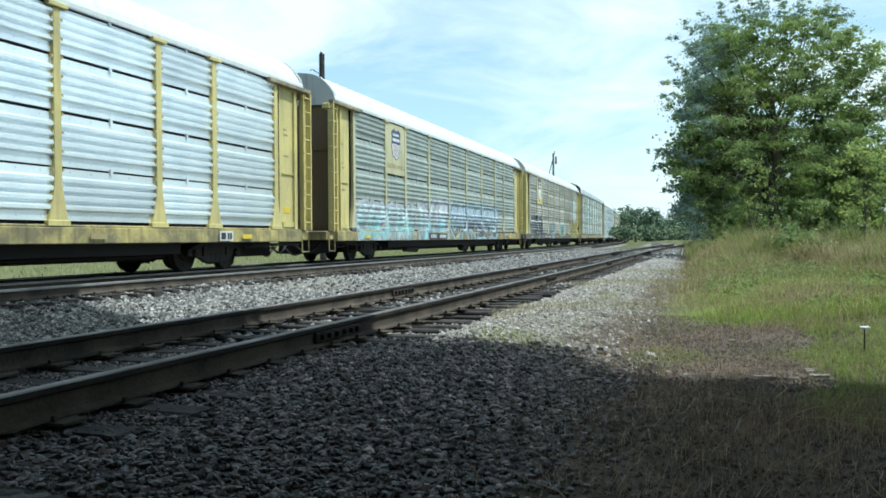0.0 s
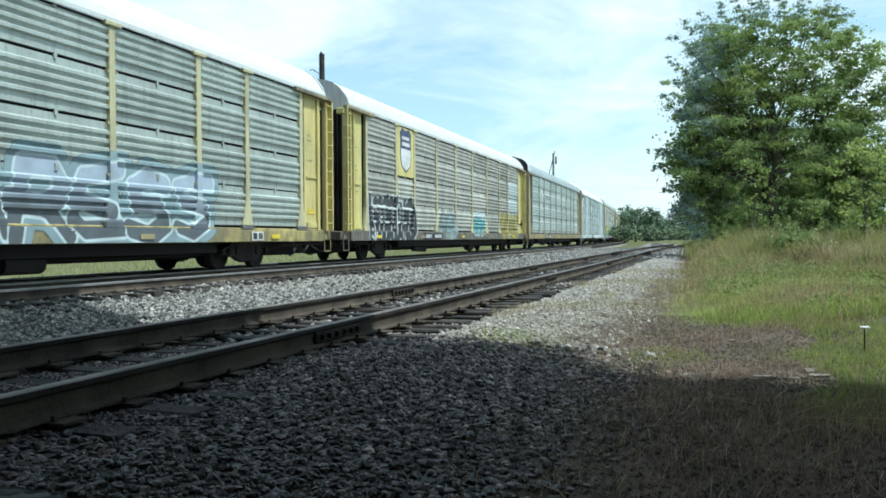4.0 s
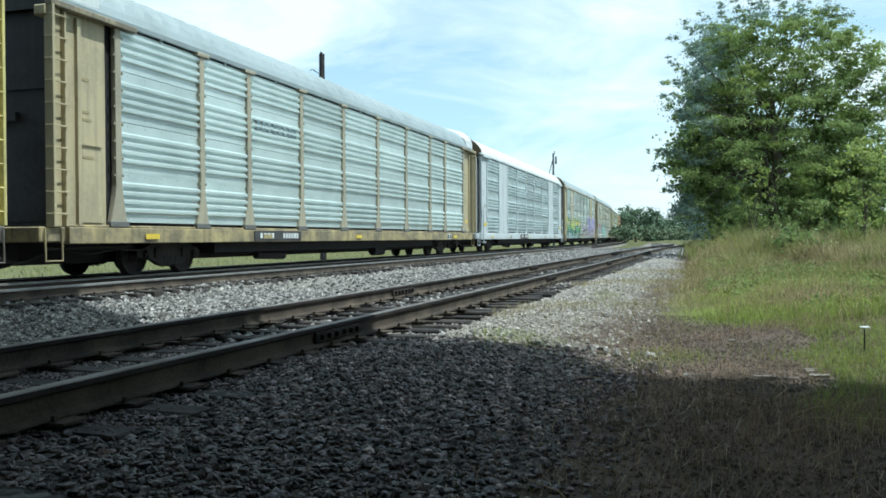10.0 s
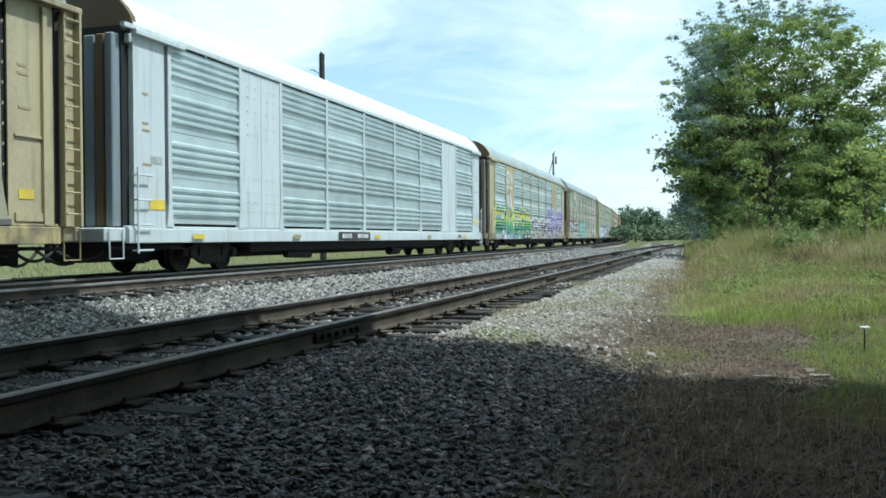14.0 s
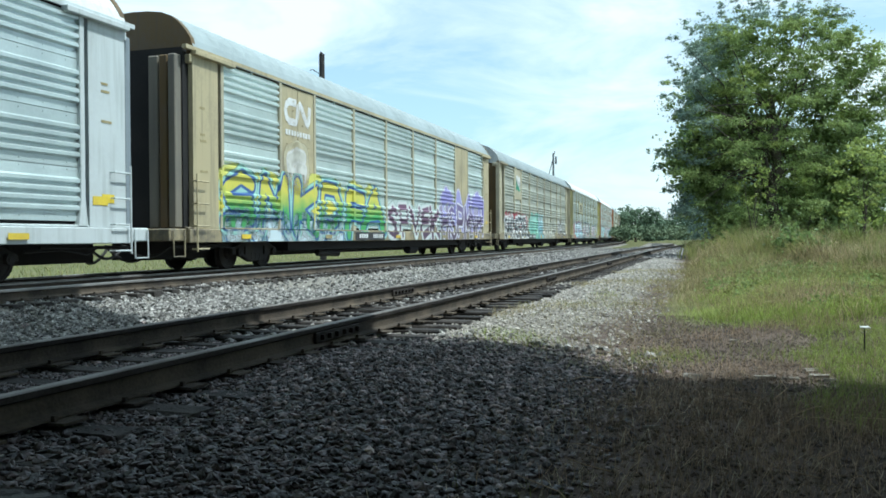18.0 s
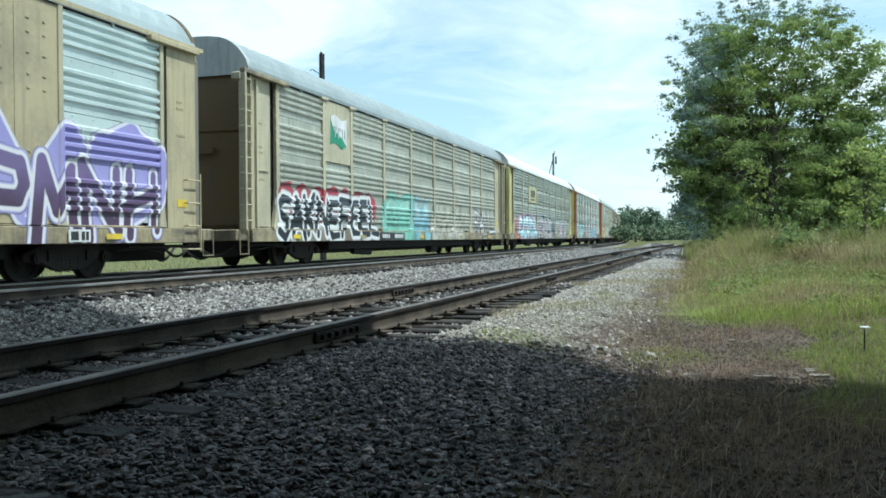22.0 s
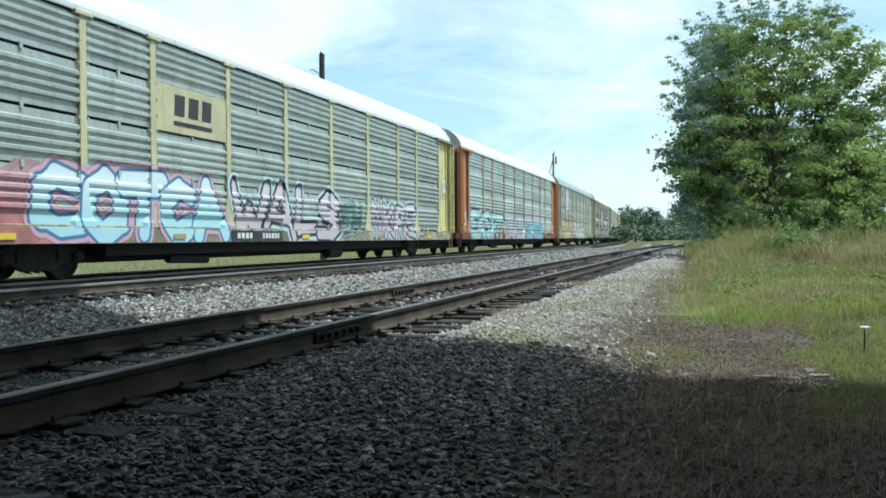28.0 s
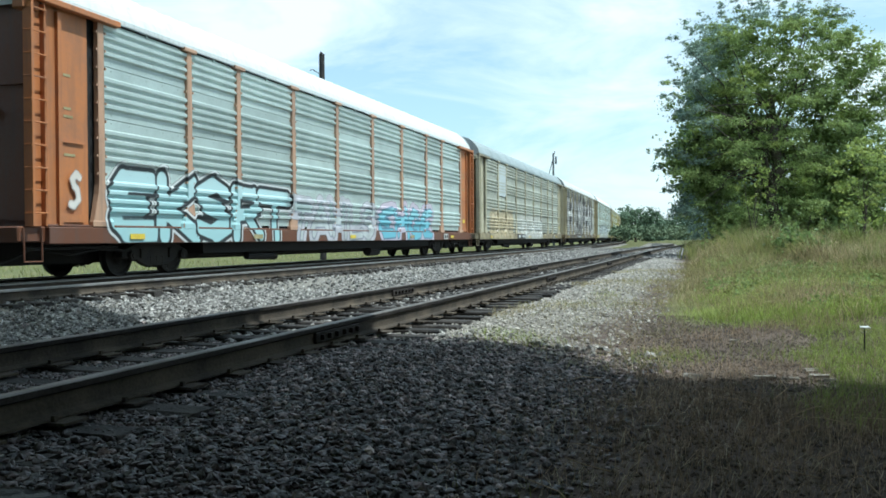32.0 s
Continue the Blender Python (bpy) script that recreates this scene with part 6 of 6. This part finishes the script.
def build_far_woods():
    rng = random.Random(31)
    D = 193.0
    # taller right-hand tops stand behind the big tree, added to darken reflections
    outline = [(1085, 372), (1105, 360), (1125, 357), (1145, 366), (1160, 382), (1175, 388), (1195, 380), (1215, 384), (1250, 330), (1280, 290), (1310, 275), (1345, 268), (1385, 280), (1420, 262), (1460, 275), (1500, 280), (1545, 270), (1590, 260), (1630, 265)]
    trees = []
    for i, (px, top) in enumerate(outline):
        d = D + rng.uniform(-13, 21) + (50 if 1150 < px < 1240 else 0)
        w = at_view(px, top, d)
        cl = []
        for _ in range(30):
            a, q = rng.uniform(0, math.tau), rng.random() ** 0.5
            wide = 3.4 if w.z < 10 else 4.6
            cl.append((math.cos(a) * q * wide, math.sin(a) * q * wide, (w.z) * rng.uniform(0.06, 0.97) * (1.04 - 0.3 * q * q), rng.uniform(0.9, 1.7) * wide / 3.4, 0.9))
        z = float(ground_z(w.x, w.y))
        tree = thing("distant_tree", "hazy green tree in the distant treeline", "tree", Matrix.Translation((w.x, w.y, z)), "distant treeline")
        part("trunk", tubes([([(0, 0, -0.1), (0.1, 0, w.z * 0.6)], [0.3, 0.15])], 6), BARK, tree)
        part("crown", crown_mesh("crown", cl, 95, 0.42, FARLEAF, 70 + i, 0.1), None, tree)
    # low brush along the curve
    cl = []
    for _ in range(300):
        w = at_view(rng.uniform(1080, 1235), 417 - 13 * rng.random() ** 2, rng.uniform(109, 168))
        cl.append((w.x, w.y, max(0.2, w.z), rng.uniform(0.5, 1.1), 0.7))
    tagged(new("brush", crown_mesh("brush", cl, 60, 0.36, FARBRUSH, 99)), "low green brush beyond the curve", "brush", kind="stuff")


build_far_woods()


def build_grass():
    rng = np.random.default_rng(44)

    def tufts(name, label, x, y, h0, h1, mats, lean, width, seed, dry=0.42, thin=False, ramp=None):
        r = np.random.default_rng(seed)
        n = len(x)
        z = ground_z(x, y) - 0.02
        h = r.uniform(h0, h1, n)
        if thin:      # lower towards the path, in uneven drifts
            drift = 0.5 + 0.5 * np.sin(x * 0.9 + 1.3 * np.sin(y * 1.4)) * np.sin(y * 1.6 + 0.5 * x)
            h = h * np.clip((-9.5 - lateral(x, y)) / 2.2, 0.22, 1) * (0.55 + 0.6 * drift)
        if ramp:
            h = h * np.interp(x + 1.5 * np.sin(y * 1.7), *ramp) * (0.75 + 0.5 * np.sin(x * 0.6 + 2.0 * np.sin(y * 0.9)) ** 2)
        a = r.uniform(0, math.tau, n)
        le = r.uniform(0.1, 1.0, n) * lean * h
        dx, dy = np.cos(a) * le, np.sin(a) * le
        wx, wy = -np.sin(a + 0.6) * width * h ** 0.5, np.cos(a + 0.6) * width * h ** 0.5
        p0 = np.stack([x - wx, y - wy, z], -1)
        p1 = np.stack([x + wx, y + wy, z], -1)
        p2 = np.stack([x + dx * 0.4 + wx * 0.7, y + dy * 0.4 + wy * 0.7, z + h * 0.6], -1)
        p3 = np.stack([x + dx * 0.4 - wx * 0.7, y + dy * 0.4 - wy * 0.7, z + h * 0.6], -1)
        p4 = np.stack([x + dx, y + dy, z + h * (1 - 0.3 * (le / h) ** 2)], -1)
        V = np.stack([p0, p1, p2, p3, p4], 1).reshape(-1, 3)
        i = np.arange(n)[:, None] * 5
        F = np.concatenate([i + np.array([[0, 1, 2]]), i + np.array([[0, 2, 3]]), i + np.array([[3, 2, 4]])], 0)
        patchy = np.sin(x * 0.8 + 2 + 1.5 * np.sin(y * 0.7)) * np.sin(y * 1.1 + 0.7 * np.sin(x * 1.3)) + 0.5 * np.sin(x * 2.9 + y * 2.1)
        slots = np.tile((r.random(n) < dry * np.clip(0.7 + 1.1 * patchy, 0.05, 2.0) + thin * 0.7 * np.clip((lateral(x, y) + 11.4) / 1.4, 0, 1) * np.clip((x - 11.3) / 5, 0, 1)).astype(int), 3)
        tagged(new(name, mesh_of(name, V, F, mats, slots)), label, "grass", kind="stuff")

    def patch(x0, x1, density, keep):
        return scatter(rng, x0, x1, density, keep, y_lo=lambda x: -0.25 * x, y_hi=lambda x: 0.115 * x + 2.0)

    def meadow(x, y, u):
        off = lateral(x, y)
        edge = -9.75 + 0.35 * np.sin(x * 0.8) + 0.2 * np.sin(x * 2.3)
        lush = np.clip((x - 10.2 - 0.7 * np.sin(y * 2)) / 2.2, 0, 1)
        return (off < edge) & (u < lush * np.clip((edge - off) / 1.6, 0.06, 1))
    x, y = patch(9.1, 16.4, 750, meadow)
    tufts("tall_grass", "tall green and straw-coloured grass beside the path", x, y, 0.10, 0.42, [FRESHGRASS, STRAW], 1.6, 0.008, 1, 0.5, True)
    x, y = patch(16.4, 34.6, 260, meadow)
    tufts("tall_grass", "tall green and straw-coloured grass under the trees", x, y, 0.4, 1.15, [BLADE, STRAW], 1.1, 0.012, 2, 0.6, True, ([16, 25], [0.42, 1.0]))
    x, y = patch(34.6, 95, 16, meadow)
    tufts("tall_grass", "distant tall grass along the siding", x, y, 0.4, 0.9, [BLADE, STRAW], 0.5, 0.04, 3)

    def verge(x, y, u):
        off = lateral(x, y)
        n = 0.5 + 0.5 * np.sin(x * 1.7 + 1.1 * np.sin(y * 1.9)) * np.sin(y * 2.1 + x * 0.6)
        return (off < -9.9 - 0.5 * np.sin(x * 1.3)) & (u < np.clip((-9.7 - off) / 1.2, 0, 1) * (0.25 + 0.75 * n))
    x, y = patch(2.8, 10.4, 1260, lambda x, y, u: verge(x, y, u * np.where(x < 6, 1.0, 2.6)))
    tufts("short_grass", "short dry grass and weeds on dark soil", x, y, 0.03, 0.15, [BLADE, DEAD], 1.2, 0.0045, 4, 2.6)
    x, y = patch(5.0, 10.0, 1150, lambda x, y, u: (y < -0.42 - 0.04 * x - 0.12 * np.sin(x * 3) + 0.5 * u ** 3) & (u < 0.25 + 0.6 * (0.5 + 0.5 * np.sin(x * 2.3 + y * 3) * np.sin(y * 4.1))))
    tufts("short_grass", "fresh short green grass at the edge of the dirt", x, y, 0.05, 0.17, [FRESHGRASS, STRAW], 1.6, 0.006, 7, 0.3)
    # long pale stalks bent over the dark soil
    x, y = patch(2.8, 10.8, 170, lambda x, y, u: (lateral(x, y) < -9.6 - 0.7 * u) & (u < np.clip((7.8 - x) / 2.6, 0.06, 1)))
    tufts("dry_stalks", "long pale dry stalks bent over the verge", x, y, 0.04, 0.14, [STALK, DEAD], 2.6, 0.0055, 8, 0.5)
    # broad-leaved weeds through the tall grass
    x, y = patch(11, 29.4, 4.5, lambda x, y, u: lateral(x, y) < -11.2 - 0.6 * np.sin(x * 0.7))
    for mat, pick, seed in ((BLADE, slice(0, None, 2), 91), (LEAF, slice(1, None, 2), 92)):
        cl = [(a, b, float(ground_z(a, b)) + 0.05 + 0.010 * a, (0.08 + 0.008 * a) * (0.6 + 0.8 * ((a * 7.3) % 1.0)), 0.8) for a, b in zip(x[pick], y[pick])]
        tagged(new("weeds", crown_mesh("weeds", cl, 700, 0.045, mat, seed)), "broad-leaved green weeds among the tall grass", "weeds", kind="stuff")
    # thin straw over the gravel
    x, y = patch(6.9, 26, 300, lambda x, y, u: (lateral(x, y) < -8.6 - 0.5 * np.sin(x)) & (lateral(x, y) > -10.6) & (u < 0.12 + 0.5 * np.clip(np.sin(x * 0.9 + y * 1.7), 0, 1) ** 3))
    tufts("dry_stalks", "thin dry straw lying on the gravel path", x, y, 0.05, 0.16, [STRAW, BLADE], 1.8, 0.007, 9, 0.3)
    # a few weeds on the gravel
    x, y = patch(6.5, 21, 480, lambda x, y, u: (np.hypot((x - 8.1) * 0.8, y - 1.95) < 0.6 * u ** 0.4) | (np.hypot((x - 14.5) * 0.23, y - 1.9) < 0.3 * u) | (np.hypot((x - 7.85) * 0.7, y - 0.45) < 0.5 * u ** 0.4))
    tufts("weeds", "small tufts of yellowing weeds on the gravel", x, y, 0.04, 0.12, [FRESHGRASS, STRAW], 1.2, 0.006, 5)
    # the field behind the train
    n = 26000
    x = rng.uniform(6, 130, n)
    y = centre_y(x) + 6.2 + rng.uniform(0, 1, n) ** 1.6 * 40
    tufts("field_grass", "pale green grass of the field behind the train", x, y, 0.12, 0.3, [BLADE, STRAW], 0.8, 0.03, 6, 0.4)


build_grass()


def build_poles():
    for (px, top, d, r, label, arms) in ((572, 96, 38.7, 0.125, "dark weathered utility pole", False), (980, 273, 99.0, 0.11, "distant utility pole with a transformer", True)):
        w = at_view(px, top, d)
        z = float(ground_z(w.x, w.y))
        pole = thing("utility_pole", label, "utility pole", Matrix.Translation((w.x, w.y, z)))
        h = w.z - z
        # the distant pole's haze is put into a lighter grey wood
        wood = GREYPOLE if arms else POLEWOOD
        part("shaft", tubes([([(0, 0, -0.3), (0, 0, h * 0.5), (0, 0, h)], [r * 1.25, r * 1.1, r])], 12), wood, pole)
        if arms:
            part("transformer", tubes([([(-0.25, -0.35, h - 1.3), (-0.25, -0.35, h - 0.4)], 0.11)], 12), wood, pole)
            part("guy_wire", tubes([([(0, 0, h - 0.5), (-0.9, 0.9, h - 4.5)], 0.05)], 5), WIRE, pole)
            part("insulator", tubes([([(0.2, -0.1, h - 0.05), (0.2, -0.1, h + 0.25)], 0.05)], 8), POLEWOOD, pole)
        else:
            part("cap", tubes([([(0, 0, h), (-0.05, 0.05, h + 0.10)], [r * 0.7, 0.03])], 8), POLEWOOD, pole)
            part("bracket", tubes([([(0, 0, h - 0.95), (-0.6, 0.15, h - 0.80), (-0.75, 0.2, h - 0.86)], 0.02)], 5), WIRE, pole)


build_poles()


def build_litter():
    rng = random.Random(12)
    spots = [(1228, 661, 0.16), (1353, 664, 0.17), (1300, 604, 0.10), (1527, 569, 0.17), (1534, 604, 0.10), (1400, 666, 0.12), (1300, 722, 0.08), (1152, 754, 0.10), (1285, 708, 0.06),
             (548, 756, 0.09), (890, 768, 0.08), (1225, 700, 0.06), (1436, 652, 0.13), (1450, 662, 0.16), (1470, 668, 0.10)]
    f = Vector((math.cos(YAW), math.sin(YAW), 0))
    r = Vector((math.sin(YAW), -math.cos(YAW), 0))
    for px, py, size in spots:
        u, v = (px - 784) / FOCAL, (441 - py) / FOCAL
        way = f + r * u + Vector((0, 0, v + PITCH))
        d = (EYE.z + 0.3) / -way.z
        p = EYE + way * d
        p.z = float(ground_z(p.x, p.y))
        size *= 0.95
        bm = boxes([(-size / 2, size / 2, -size * 0.14, size * 0.14, 0.0, 0.015 + size * 0.06)], 0.005)
        for vtx in bm.verts:
            vtx.co += Vector((rng.uniform(-1, 1), rng.uniform(-1, 1), rng.uniform(-0.5, 0.5))) * size * 0.07
        ob = new("wood_scrap", as_mesh("wood_scrap", bm, LITTER))
        ob.matrix_basis = Matrix.Translation(p) @ Matrix.Rotation(-1.3 + rng.uniform(-0.4, 0.4), 4, "Z")
        tagged(ob, "pale bleached scrap of wood lying on the ground", "wood scrap", "scraps on the verge")
    # a stake with a pale tag
    u, v = (1530 - 784) / FOCAL, (441 - 630) / FOCAL
    way = f + r * u + Vector((0, 0, v + PITCH))
    p = EYE + way * ((EYE.z + 0.3) / -way.z)
    p.z = float(ground_z(p.x, p.y))
    stake = thing("survey_stake", "thin dark stake with a pale tag in the grass", "stake", Matrix.Translation(p))
    part("shaft", boxes([(-0.006, 0.006, -0.006, 0.006, -0.05, 0.24)], 0.002), POLEWOOD, stake)
    part("tag", boxes([(-0.07, 0.03, -0.04, 0.035, 0.235, 0.25)], 0.004), WHITE, stake)
    # dead twigs in the shaded corner
    rows = []
    for _ in range(36):
        x, y = rng.uniform(3.1, 6.5), rng.uniform(-1.1, 0.9)
        z = float(ground_z(x, y)) + 0.015
        a, ln = rng.uniform(0, math.tau), rng.uniform(0.1, 0.4)
        rows.append(([(x, y, z), (x + math.cos(a) * ln * 0.5, y + math.sin(a) * ln * 0.5, z + rng.uniform(0, 0.05)), (x + math.cos(a + 0.3) * ln, y + math.sin(a + 0.3) * ln, z + rng.uniform(0, 0.08))], [0.004, 0.003, 0.0015]))
    tagged(new("twigs", as_mesh("twigs", tubes(rows, 4), DEAD)), "dead twigs and dry stalks on dark soil", "twigs", kind="stuff")


build_litter()


# ---------------------------------------------------------------- what moves
def motions():
    for i, car in enumerate(CARS):
        rows = []
        for t in range(0, 33):
            p, a = on_track(FIRST + PITCH_M * i + NUDGE[i] - gone(t), TRAIN_OFF)
            rows.append((t, Matrix.Translation(p) @ Matrix.Rotation(a, 4, "Z")))
        walk(car, rows)
    step = 2 / 30
    for w, d in WHEELSETS:
        rows = []
        for k in range(481):
            t = min(k * step, 32.0)
            rows.append((t, Matrix.Translation((d, 0, WHEEL_R)) @ Matrix.Rotation(-gone(t) / WHEEL_R, 4, "Y")))
        walk(w, rows)


motions()
